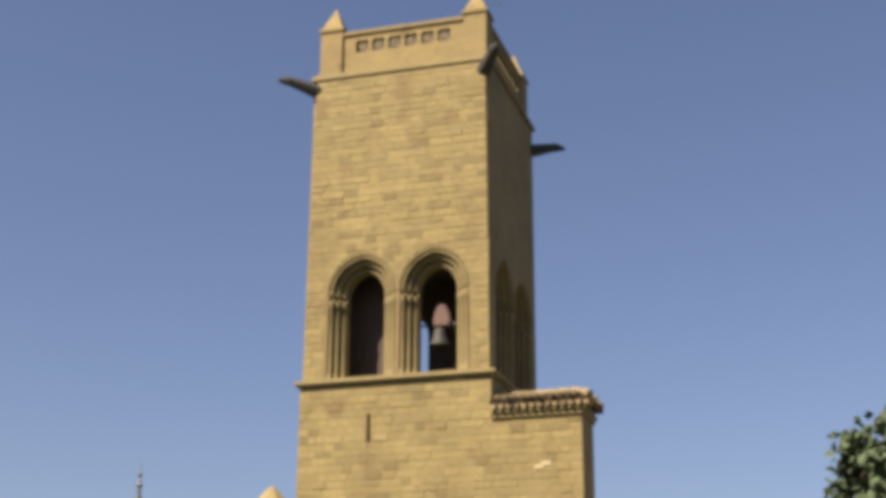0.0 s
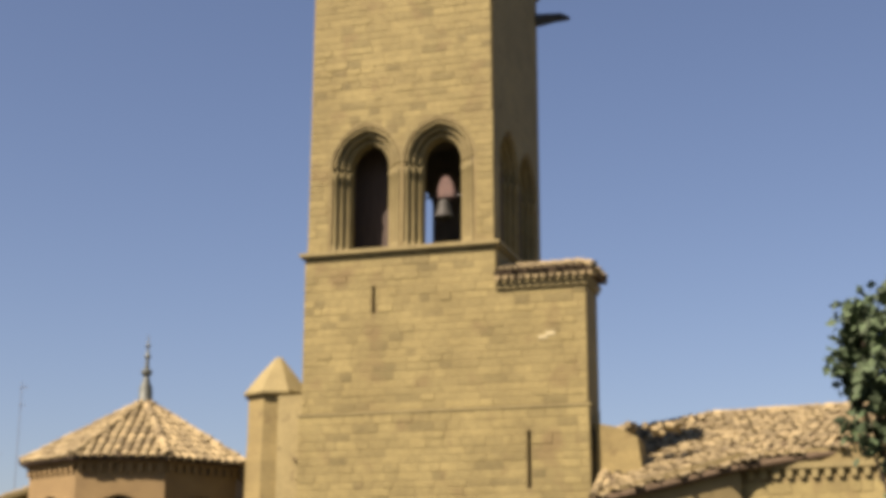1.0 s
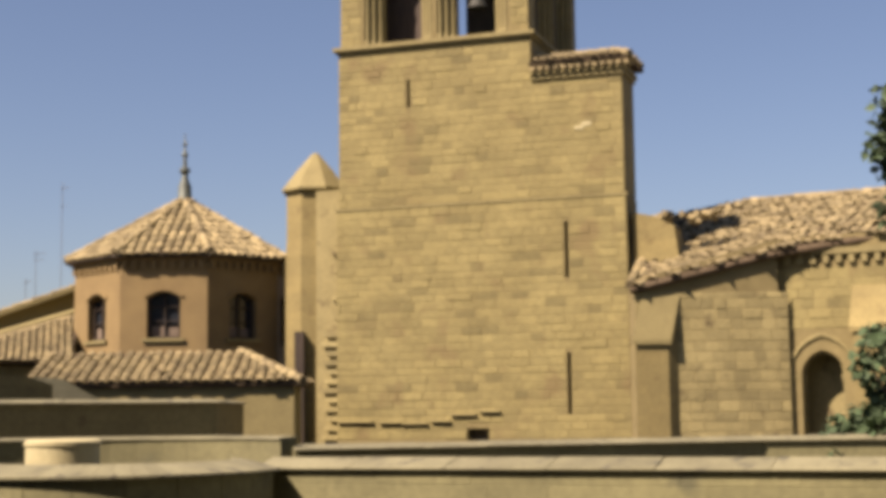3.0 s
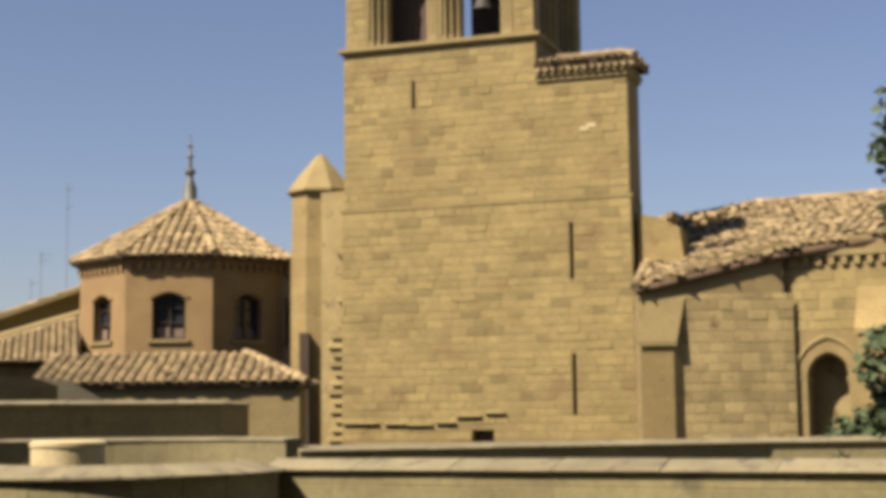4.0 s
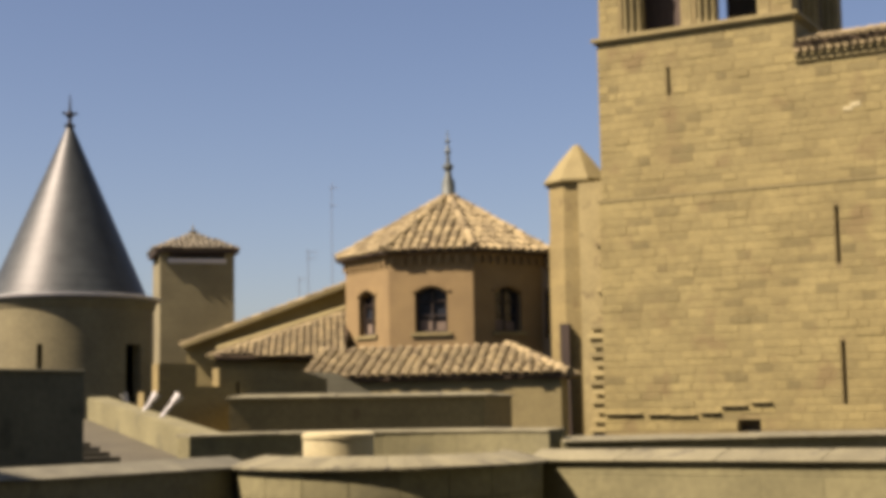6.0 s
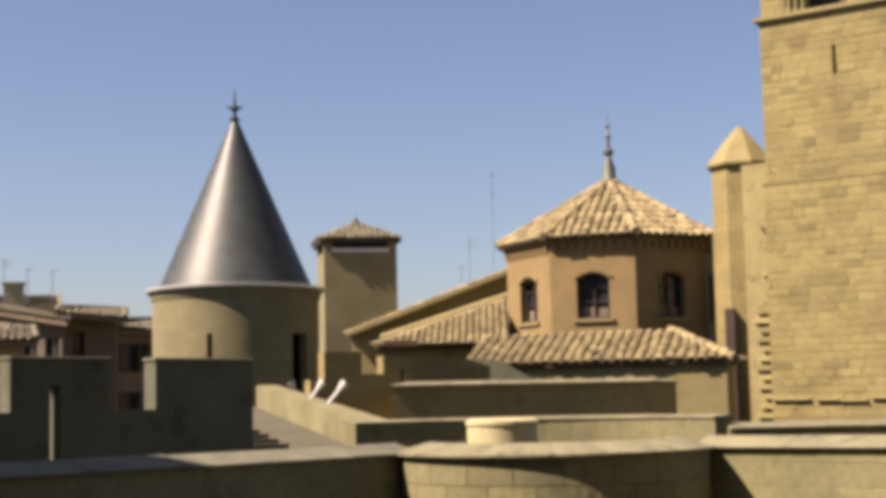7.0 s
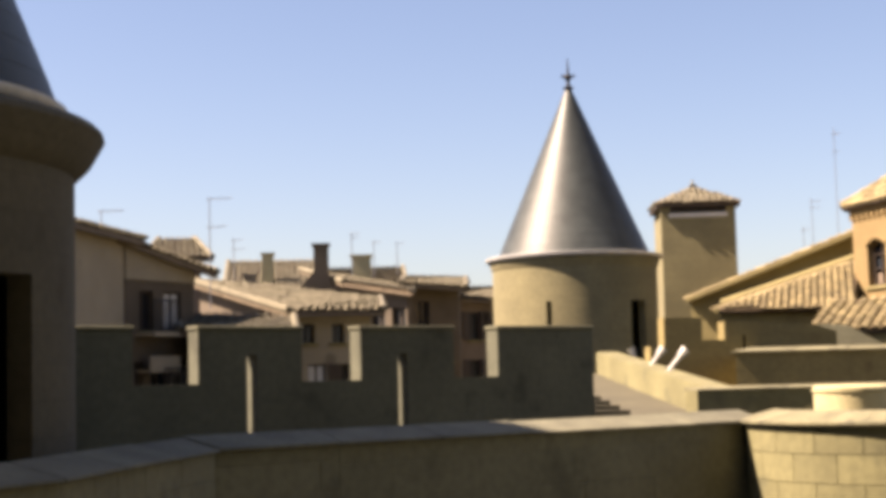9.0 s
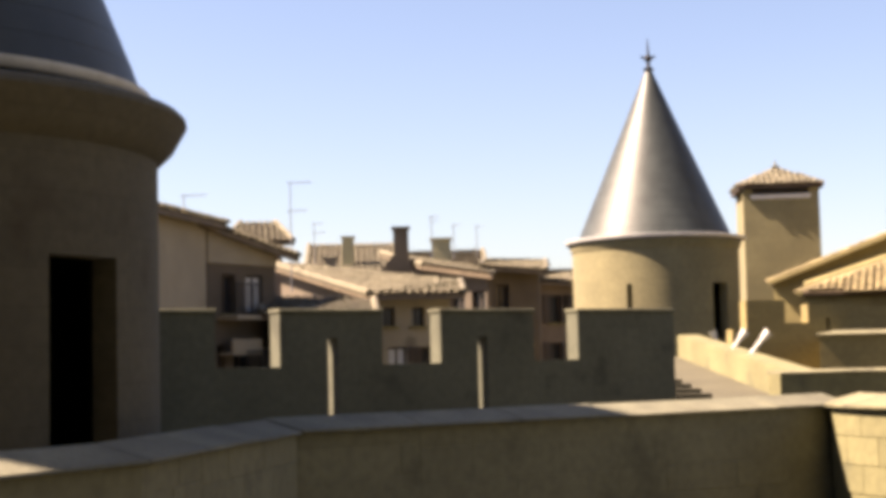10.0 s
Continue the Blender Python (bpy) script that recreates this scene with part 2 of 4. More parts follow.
def tiles(parent, poly, rng, pitch=0.24, row=0.36, single=False, messy=1.0, lift=0.03, deck=True, size=1.0, slope=None, material=None):
    """Covers a plane roof slope with tiles. poly: corners in the parent's space, the first edge along the eave."""
    P = [Vector(p) for p in poly]
    ex = (P[1] - P[0]).normalized()
    nz = Vector((0, 0, 0))
    for i in range(1, len(P) - 1):
        nz += (P[i] - P[0]).cross(P[i + 1] - P[0])
    nz.normalize()
    if nz.z < 0:
        nz = -nz
    if slope:
        # tiles run straight down the plane
        ex = Vector((0, 0, 1)).cross(nz).normalized()
    ey = nz.cross(ex)
    flat = [((p - P[0]).dot(ex), (p - P[0]).dot(ey)) for p in P]
    if deck:
        bm = bmesh.new()
        up = [bm.verts.new(p) for p in P]
        dn = [bm.verts.new(p - nz * 0.12) for p in P]
        bm.faces.new(up)
        bm.faces.new(dn[::-1])
        for i in range(len(P)):
            bm.faces.new((up[i], dn[i], dn[(i + 1) % len(P)], up[(i + 1) % len(P)]))
        part("roof_deck", bm, TILE_BED, parent)
    x0, x1 = min(x for x, _ in flat), max(x for x, _ in flat)
    y0, y1 = min(y for _, y in flat), max(y for _, y in flat)
    V, F = [], []
    material = material or TILE
    rows, cols = int((y1 - y0) / row) + 1, int((x1 - x0) / pitch) + 1
    for j in range(rows):
        for i in range(cols):
            x, y = x0 + pitch * (i + .5), y0 + row * j
            if not inside((x, y + row * .5), flat):
                continue
            turn = rng.gauss(0, .035 * messy)
            o = P[0] + ex * (x + rng.gauss(0, .012 * messy)) + ey * (y - .06 + rng.gauss(0, .02 * messy)) + nz * (lift + rng.gauss(0, .006 * messy))
            tx = ex * math.cos(turn) + ey * math.sin(turn)
            ty = ey * math.cos(turn) - ex * math.sin(turn) - nz * 0.05
            if single:
                ob = new("tile", TILE_ME)
                ob.parent = parent
                ob.matrix_local = Matrix(((tx.x * size, ty.x * size, nz.x * size, o.x), (tx.y * size, ty.y * size, nz.y * size, o.y), (tx.z * size, ty.z * size, nz.z * size, o.z), (0, 0, 0, 1)))
            else:
                b = len(V)
                V += [o + (tx * q[0] + ty * q[1] + nz * q[2]) * size for q in TILE_V]
                F += [[b + k for k in q] for q in TILE_F]
    if V:
        me = bpy.data.meshes.new("roof_tiles")
        me.from_pydata(V, [], F)
        me.materials.append(material or TILE)
        ob = new("roof_tiles", me)
        ob.parent = parent
        tagged(ob, "weathered clay barrel tiles", kind="stuff")


def ridge(parent, a, b, rng, r=0.15):
    """A line of ridge tiles."""
    a, b = Vector(a), Vector(b)
    n = max(1, int((b - a).length / .4))
    bm = bmesh.new()
    for i in range(n):
        p, q = a.lerp(b, i / n), a.lerp(b, (i + 1.08) / n)
        j = Vector((rng.gauss(0, .012), rng.gauss(0, .012), rng.gauss(0, .012)))
        rod(bm, p + j, q + j, r, r * .82, 8)
    part("ridge_tiles", bm, TILE, parent)


BLOCKS = collections.Counter()


def ashlar(parent, x0, x1, z0, z1, y, rng, material, course=0.265, holes=(), single=False, name="stone_block", long=(0.3, 0.95), proud=0.006, m=None, gap=0.008):
    """Courses of separate stones on a wall face at depth y, joints recessed."""
    V, F = [], []
    z = z0
    while z < z1 - .08:
        h = min(course * rng.uniform(.85, 1.15), z1 - z)
        if z1 - z - h < .1:
            h = z1 - z
        x = x0 - rng.uniform(0, .25)
        while x < x1 - .02:
            w = rng.uniform(*long)
            a, b = max(x, x0), min(x + w, x1)
            if x1 - b < .15:
                b = x1
            x += w if b < x1 else 99
            spans = [(a, b)]
            for hx0, hx1, hz0, hz1 in holes:
                if z < hz1 and z + h > hz0:
                    spans = [q for p0, p1 in spans for q in ((p0, min(p1, hx0)), (max(p0, hx1), p1))]
            for a, b in spans:
                if b - a < .07:
                    continue
                g, d = gap, proud + abs(rng.gauss(0, gap * .9))
                xa, xb, za, zb, c = a + g, b - g, z + g, z + h - g, gap * 2.2
                q = [(xa, y, za), (xb, y, za), (xb, y, zb), (xa, y, zb), (xa + c, y - d, za + c), (xb - c, y - d, za + c), (xb - c, y - d, zb - c), (xa + c, y - d, zb - c)]
                q = [m @ Vector(p) for p in q] if m else q
                fs = [(4, 5, 6, 7), (0, 1, 5, 4), (1, 2, 6, 5), (2, 3, 7, 6), (3, 0, 4, 7)]
                if single and BLOCKS[parent.name] < 300:
                    BLOCKS[parent.name] += 1
                    me = bpy.data.meshes.new(name)
                    me.from_pydata(q, [], fs)
                    me.materials.append(material)
                    new(name, me).parent = parent
                else:
                    k = len(V)
                    V += q
                    F += [[k + i for i in f] for f in fs]
        z += h
    if V:
        me = bpy.data.meshes.new("stonework")
        me.from_pydata(V, [], F)
        me.materials.append(material)
        ob = new("stonework", me)
        ob.parent = parent
        tagged(ob, "coursed sandstone blocks", kind="stuff")


# ---- ground and castle terrace ----
rng = random.Random(7)
solid("ground", prism(bmesh.new(), [(-3000, -3000), (3000, -3000), (3000, 3000), (-3000, 3000)], -1, 0), EARTH, Matrix(), "dry earth and paving of the town", "ground", "structure")
solid("terrace_floor", prism(bmesh.new(), [(-7.7, -6.4), (9.3, -6.4), (9.3, 2.2), (-7.7, 2.2)], 0, 8.35), FLOORS, Matrix(), "worn stone paving of the castle terrace", "floor", "structure")
solid("court_floor", prism(bmesh.new(), [(-7.65, 2.21), (9.2, 2.21), (9.2, 15.2), (5.4, 17.0), (-2.2, 20.3), (-5.9, 19.2), (-8.6, 13.6), (-9.3, 12.1), (-8.2, 9.3), (-7.7, 8)], 0, 5.2),
      FLOORS, Matrix(), "sunken stone court inside the terrace walls", "floor", "structure")


def offset(pts, w):
    """A polyline moved to its right by w, with mitred corners."""
    P = [Vector(p) for p in pts]
    out = []
    for i, p in enumerate(P):
        d0 = (P[i] - P[i - 1]).normalized() if i else (P[1] - P[0]).normalized()
        d1 = (P[i + 1] - P[i]).normalized() if i < len(P) - 1 else d0
        n0, n1 = Vector((d0.y, -d0.x)), Vector((d1.y, -d1.x))
        m = (n0 + n1).normalized()
        out.append(p + m * (w / max(.35, m.dot(n0))))
    return out


def parapet(name, pts, z0, z1, th, label, material=CASTLE, cope=0.16, length=1.35, lip=0.085, run=1, top=COPING):
    """A wall along a polyline (its outer edge) with separate coping stones."""
    root = thing(name, Matrix(), label, "wall", kind="structure")
    inner = offset(pts, th)
    bm = bmesh.new()
    for i in range(len(pts) - 1):
        prism(bm, [pts[i], pts[i + 1], inner[i + 1], inner[i]], z0, z1 - cope)
    bmesh.ops.remove_doubles(bm, verts=bm.verts, dist=.001)
    part("wall_body", bm, material, root)
    oo, ii = offset(pts, -lip), offset(pts, th + lip)
    for i in range(len(pts) - 1):
        n = max(1, round((oo[i + 1] - oo[i]).length / length))
        for k in range(n):
            a, b = k / n, (k + 1) / n
            e = .002 / max(.1, (oo[i + 1] - oo[i]).length)
            q = [oo[i].lerp(oo[i + 1], a + e), oo[i].lerp(oo[i + 1], b - e), ii[i].lerp(ii[i + 1], b - e), ii[i].lerp(ii[i + 1], a + e)]
            # the top sheds water towards the terrace
            drop = max(0, cope - .03)
            tops = [z1, z1, z1 - drop, z1 - drop] if th > 0 else [z1 - drop, z1 - drop, z1, z1]
            if run > 1:
                # long curved stones out of several short runs
                if i % run == 0:
                    stone = bmesh.new()
                prism(stone, q, z1 - cope, tops)
                if i % run == run - 1 or i == len(pts) - 2:
                    part("coping_stone", stone, COPING, root)
                continue
            lift = rng.gauss(0, .006)
            bm = prism(bmesh.new(), q, z1 - cope, [z + lift for z in tops])
            bmesh.ops.bevel(bm, geom=bm.edges[:], offset=.012, segments=1, affect="EDGES")
            part("coping_stone", bm, top, root)
    return root


west_line = [(-7.9, -6), (-7.9, 5), (-8.0, 8.1), (-8.5, 9.3), (-9.6, 12.1), (-8.95, 13.6), (-6.08, 19.55)]
parapet_west = parapet("parapet_west", west_line, 4.5, 9.45, .32, "stone terrace parapet with worn lichened coping", SHADED_ASHLAR, top=LICHEN_SHADED)
arc = [(-4.05 + 2.1 * math.cos(radians(a)), 20.1 + 2.1 * math.sin(radians(a))) for a in range(197, 392, 6)]
parapet_round = parapet("parapet_round", arc, 4.5, 9.45, -.34, "rounded bastion parapet of pale stone with coping", PALE, length=.5, lip=-.1, run=5)
solid("bastion_floor", lathe(bmesh.new(), [(0, 9.2), (1.9, 9.2), (1.9, 0), (0, 0)], 40, -4.05, 20.1), FLOORS, Matrix(), "stone platform inside the rounded bastion", "floor", "structure")
north_line = [(-2.05, 20.8), (5.6, 17.3), (9.3, 15.6)]
parapet_north = parapet("parapet_north", north_line, 0, 9.45, .34, "straight terrace parapet, sunlit and streaked with damp", PALE)
parapet("parapet_east", [(9.3, 15.6), (9.3, -6.3), (-8.2, -6.3)], 8.2, 9.45, .3, "plain stone parapet closing the terrace")

# high plain walls behind and beside the standpoint, unseen, added to block sky light
solid("castle_wall_east", boxes((9.5, 10.5, -7.5, 12.5, 0, 36)), CASTLE, Matrix(), "tall plain wall added out of view to block sky light", "wall", "structure")
solid("castle_wall_south", boxes((-14, 9.49, -7.5, -6.5, 0, 34)), CASTLE, Matrix(), "tall plain wall added out of view to cut sky and bounce light", "wall", "structure")

# unseen wall, added only to cast a shadow on the west coping
solid("castle_wall_west", boxes((-21.2, -19.7, -1.0, 6.9, 0, 27.5)), CASTLE, Matrix(), "tall plain wall added out of view to shadow the west coping", "wall", "structure")

vent = thing("stone_drum", pose(-4.88, 20.63, 9.2), "squat pale stone drum on the bastion platform", "vent")
part("drum", lathe(bmesh.new(), [(0, 0), (.5, 0), (.5, .44), (0, .44)], 32), PATCH, vent, smooth=True)
part("drum_cap", lathe(bmesh.new(), [(.45, .44), (.52, .445), (.52, .5), (.46, .53), (0, .54)], 32), PATCH, vent, smooth=True)

# inner walls of the next terraces
bow = [(-5.35 + 3.75 * math.cos(radians(a)), 23.55 + 3.45 * math.sin(radians(a))) for a in range(156, 27, -8)]
parapet("terrace_wall_1", bow, 0, 9.68, .3, "hollow curved terrace wall of pale stone with thin coping", PALE, cope=.06, lip=.03, length=.6, run=3)
parapet("terrace_wall_3", [(-2.19, 25.4), (6.5, 28.6), (16, 27.5)], 0, 9.53, .4, "low stone terrace wall below the church tower", PALE, cope=.1, length=1.1)
# lighter sandstone colour lifts this shaded wall in place of bounced light
parapet("terrace_wall_2", [(-11.3, 37.4), (-10.3, 33.6), (-5.15, 36.75), (-5.0, 41)], 0, 10.46, .24, "long shaded terrace wall with pale coping", SAND, cope=.1, length=1.2)
solid("terrace_court", prism(bmesh.new(), [(-14, 25), (-2, 24), (14, 20), (16, 40), (-14, 40)], 0, 8.6), FLOORS, Matrix(), "paved court of the lower terraces", "floor", "structure")

# sloping wall of the outer stair and its steps
bm = bmesh.new()
a0, a1 = Vector((-8.95, 26.5)), Vector((-14.7, 35.1))
sd_ = (a1 - a0).normalized()
sn = Vector((sd_.y, -sd_.x)) * .55
prism(bm, [a0, a1, a1 + sn, a0 + sn], 8.0, [9.66, 10.5, 10.5, 9.66])
bmesh.ops.bevel(bm, geom=bm.edges[:], offset=.03, segments=2, affect="EDGES")
stairwall = thing("stair_wall", Matrix(), "sloping sunlit stair wall of pale stone", "wall", kind="structure")
part("wall_body", bm, PALE, stairwall)
steps = thing("outer_stair", Matrix(), "sunlit stone ramp with shallow steps beside the sloping wall", "stair")
w = -Vector((sd_.y, -sd_.x))
part("ramp", prism(bmesh.new(), [a0 + w * .004, a1 + w * .004, a1 + w * 2.6, a0 + w * 2.6], 8.0, [9.1, 9.95, 9.95, 9.1]), FLOORS, steps)
for i in range(4):
    p, q = a0.lerp(a1, .05 + .09 * i), a0.lerp(a1, .09 + .09 * i)
    part("step", prism(bmesh.new(), [p + w * 1.3, q + w * 1.3, q + w * 2.6, p + w * 2.6], 8.5, 9.1 + .85 * (.09 + .09 * i) + .09), FLOORS, steps)
part("landing", prism(bmesh.new(), [(-8.9, 22.0), (-8.96, 26.49), (-11.15, 25.05), (-10.9, 22.6)], 8.0, 9.02), FLOORS, steps)

# ---- battlements ----
WX = Vector((.418, .9085, 0)).normalized()
WM = Matrix(((WX.x, -WX.y, 0, -12.5), (WX.y, WX.x, 0, 13.8), (0, 0, 1, 0), (0, 0, 0, 1)))


def along(az):
    """How far along the battlement a bearing meets it."""
    a = radians(az)
    dx, dy = math.sin(a), math.cos(a)
    ox, oy = -12.5, 13.8
    return (ox * dy - oy * dx) / (dx * WX.y - dy * WX.x)


ends = [(-49, -40.45), (-38.0, -34.05), (-31.8, -28.2), (-26.5, -22.85)]
top = []
for b0, b1 in ends:
    s0, s1 = (along(max(b0, -46.5)) - (2.2 if b0 == -49 else 0)), along(b1)
    top += [(s0, 9.97), (s0, 10.66), (s1, 10.66), (s1, 9.97)]
top = top[1:-1]
outline = [(top[0][0], 7.5), (top[-1][0], 7.5)] + top[::-1]
slots = [rect(along(az) - .07, along(az) + .09, 9.1, 10.33) for az in (-36.0, -30.2)]
bat = thing("battlement", WM, "crenellated castle wall with arrow slits, its near face in shade", "wall", kind="structure")
part("wall_body", panel(bmesh.new(), outline, slots, 0, .26), BATTLEMENT_SHADED, bat)
for i in range(0, len(top) - 1, 4):
    s0, s1 = top[i][0], top[i + 1][0]
    bm = boxes((s0 - .02, s1 + .02, -.03, .29, 10.66, 10.72))
    bmesh.ops.bevel(bm, geom=bm.edges[:], offset=.015, segments=1, affect="EDGES")
    part("merlon_cap", bm, CASTLE, bat)
solid("wall_walk", prism(bmesh.new(), [WM @ Vector((-4, 0, 0)), WM @ Vector((9, 0, 0)), WM @ Vector((9, -2.0, 0)), WM @ Vector((-4, -1.5, 0))], 0, 8.6), FLOORS, Matrix(), "stone wall walk behind the battlement", "floor", "structure")

# far crenellated wall
cx = place(-20.5, 38)
cw = thing("far_battlement", Matrix.Translation((cx.x, cx.y, 0)) @ pose(0, 0, 0, 0, 0, 39) @ Matrix.Diagonal((1.08, 1, 1, 1)), "low crenellated castle wall in shade", "wall", kind="structure")
# warm sandstone colour here stands for bounce on the shaded face
part("wall_body", panel(bmesh.new(), [(-.1, 0), (4.6, 0), (4.6, 10.9), (4.0, 11.1), (2.9, 11.15), (2.75, 11.15), (2.75, 11.2), (1.75, 11.2), (1.75, 10.74), (1.2, 10.74), (1.2, 11.32), (.25, 11.32), (.25, 10.6), (-.1, 10.6)], [rect(2.2, 2.28, 10.3, 10.85)], 0, .45), SAND, cw)
hood_at = place(-13.6, 42)
hood = thing("stair_hood", Matrix.Translation((hood_at.x, hood_at.y, 0)) @ pose(0, 0, 0, 0, 0, 16), "small grey stone hood over a stair behind the terrace wall", "wall", kind="structure")
part("wall_body", panel(bmesh.new(), [(-1.25, 8.5), (1.35, 8.5), (1.3, 10.45), (.16, 11.13), (-.9, 11.16), (-1.2, 10.6)], [], 0, 1.2), SHADED_ASHLAR, hood)


# ---- round towers ----
def round_tower(x, y, base, rc, z_eave, r_rim, z_rim, r_cone, z_cone, z_apex, holes, label, group, r_gutter, stone=ROUND):
    """holes: (bearing from the axis in degrees, half width in degrees, z0, z1)"""
    root = thing("round_tower", pose(x, y, 0), label, "tower", group)
    bm = bmesh.new()
    n = 96
    zs = sorted({base, z_eave, *[h[2] for h in holes], *[h[3] for h in holes]})
    for th_r in (rc, rc - .26):
        for i in range(n):
            t0, t1 = 2 * math.pi * i / n, 2 * math.pi * (i + 1) / n
            mid = math.degrees((t0 + t1) / 2)
            for za, zb in zip(zs, zs[1:]):
                if any(abs((mid - h[0] + 180) % 360 - 180) < h[1] and za >= h[2] - .001 and zb <= h[3] + .001 for h in holes):
                    if th_r == rc:
                        for ta, tb, zc, zd in ((t0, t0, za, zb), (t1, t1, za, zb)):
                            side = mid + (-360 / n if ta == t0 else 360 / n)
                            if not any(abs((side - h[0] + 180) % 360 - 180) < h[1] for h in holes if za >= h[2] - .001 and zb <= h[3] + .001):
                                bm.faces.new([bm.verts.new((r * math.cos(ta), r * math.sin(ta), z)) for r, z in ((rc, za), (rc, zb), (rc - .26, zb), (rc - .26, za))])
                        if zb in [h[3] for h in holes]:
                            bm.faces.new([bm.verts.new((r * math.cos(t), r * math.sin(t), zb)) for r, t in ((rc, t0), (rc, t1), (rc - .26, t1), (rc - .26, t0))])
                    continue
                bm.faces.new([bm.verts.new((th_r * math.cos(t), th_r * math.sin(t), z)) for t, z in ((t0, za), (t1, za), (t1, zb), (t0, zb))])
    bmesh.ops.remove_doubles(bm, verts=bm.verts, dist=.0005)
    part("wall", bm, stone, root, smooth=True)
    # floor and ceiling coloured dark for the unlit room
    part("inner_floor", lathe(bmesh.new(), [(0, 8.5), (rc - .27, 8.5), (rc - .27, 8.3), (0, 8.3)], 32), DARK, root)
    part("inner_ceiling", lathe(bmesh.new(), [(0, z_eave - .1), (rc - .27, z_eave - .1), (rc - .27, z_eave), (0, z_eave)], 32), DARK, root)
    h = z_rim - z_eave
    part("eave_moulding", lathe(bmesh.new(), [(rc - .05, z_eave - .02), (rc + .02, z_eave), (rc + (r_rim - rc) * .55, z_eave + h * .3), (r_rim, z_eave + h * .8), (r_rim - .01, z_eave + h * .9), (r_rim - .06, z_rim), (r_cone - .1, z_rim + .03)], 96), stone, root, smooth=True)
    part("gutter", lathe(bmesh.new(), [(r_gutter - .06, z_cone - .09), (r_gutter, z_cone - .09), (r_gutter + .03, z_cone - .05), (r_gutter + .03, z_cone + .01), (r_gutter - .01, z_cone + .02), (r_cone - .05, z_cone + .0)], 96), GUTTER, root, "pale metal gutter ring", smooth=True)
    courses = int((z_apex - z_cone) / .27)
    prof = [(r_cone - .2, z_rim), (r_cone, z_cone - .01)]
    for i in range(1, courses + 1):
        # each course of sheets laps over the one below
        r, z = r_cone + (.07 - r_cone) * i / courses, z_cone + (z_apex - z_cone) * i / courses
        prof += [(r, z), (r + .0022, z + .002)] if i < courses else [(r, z)]
    part("cone_roof", lathe(bmesh.new(), prof, 96), LEAD, root, "dark grey sheet-metal cone", smooth=True)
    fin = [(0, 0), (.16, 0), (.17, .05), (.07, .1), (.05, .26), (.09, .3), (.15, .38), (.09, .46), (.04, .5), (.03, .7), (.012, 1.0), (0, 1.0)]
    part("finial", lathe(bmesh.new(), [(r, z_apex - .05 + z * 1.0) for r, z in fin], 16), IRON, root, "dark metal finial", smooth=True)
    bm = bmesh.new()
    for k in range(4):
        a = math.pi * k / 2 + .5
        rod(bm, (0, 0, z_apex + .33), (.22 * math.cos(a), .22 * math.sin(a), z_apex + .38), .025, .04, 6)
    part("finial_leaves", bm, IRON, root)
    return root


ct = place(-23.45, 46)
round_tower(ct.x, ct.y, 0, 2.54, 13.17, 2.63, 13.44, 2.37, 13.53, 18.9,
            [(-83, 2, 11.4, 12.1), (-19.6, 7, 9.9, 12.1)], "round castle turret with a grey conical metal roof", "conical castle turrets", 2.72)
dt = place(-52.3, 15.3)
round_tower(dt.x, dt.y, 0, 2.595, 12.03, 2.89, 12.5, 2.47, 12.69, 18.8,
            [(1.1, 9.8, 8.9, 11.0)], "round castle tower with an open dark doorway and conical roof", "conical castle turrets", 2.51, TOWER_SHADED)

# floodlights fixed behind the sloping wall
for az, d, z, lean in ((-19.38, 31.75, 10.37, .33), (-20.21, 33.65, 10.43, .3), (-21.37, 36.8, 10.5, -.16)):
    r = thing("floodlight", Matrix.Translation(place(az, d, z)) @ pose(0, 0, 0, 0, 0, -az), "white tubular floodlight leaning over the stair wall", "floodlight", "floodlights")
    part("arm", rod(bmesh.new(), (-lean, 0, -.38), (-lean * .2, 0, -.07), .045), WHITE, r)
    part("head", rod(bmesh.new(), (-lean * .3, 0, -.1), (lean * .15, 0, .06), .06, .105, 12), WHITE, r)
    part("foot", boxes((-lean - .06, -lean + .06, -.06, .06, -.9, -.36)), WHITE, r)


# ---- church bell tower ----
PHI = radians(19.76)
TM = Matrix(((math.cos(PHI), math.sin(PHI), 0, 3.87), (-math.sin(PHI), math.cos(PHI), 0, 47.84), (0, 0, 1, 0), (0, 0, 0, 1)))
W = 6.85
tower = thing("bell_tower", TM, "square sandstone church bell tower with pointed belfry arches", "tower")
slits = [(-4.36, -4.24, 20.37, 21.34), (1.04, 1.17, 14.36, 16.2), (1.05, 1.18, 9.97, 11.95)]
hole = (-2.35, -1.6, 9.15, 9.55)
bm = panel(bmesh.new(), [(-6.97, 0), (3.2, 0), (3.08, 17.0), (-6.92, 17.0)], [rect(*slits[1]), rect(*slits[2]), rect(*hole)], -.06, .55)
part("lower_front", bm, MORTAR, tower)
part("lower_body", boxes((-6.92, 0, .55, 6.9, 0, 16.98), (.002, 3.05, .55, 1.9, 0, 16.98)), SAND, tower)
bm = panel(bmesh.new(), [(-6.85, 17.0), (3.05, 17.0), (3.05, 20.95), (0, 20.95), (0, 22.45), (-6.85, 22.45)], [rect(*slits[0])], 0, .5)
part("middle_front", bm, MORTAR, tower)
part("middle_body", boxes((-6.85, 0, .5, W, 17.0, 22.45), (0.002, 3.05, .5, 1.8, 17.0, 20.95)), SAND, tower)
part("offset_ledge", boxes((-6.98, 3.14, -.1, .1, 16.93, 17.03)), SAND_PLAIN, tower)


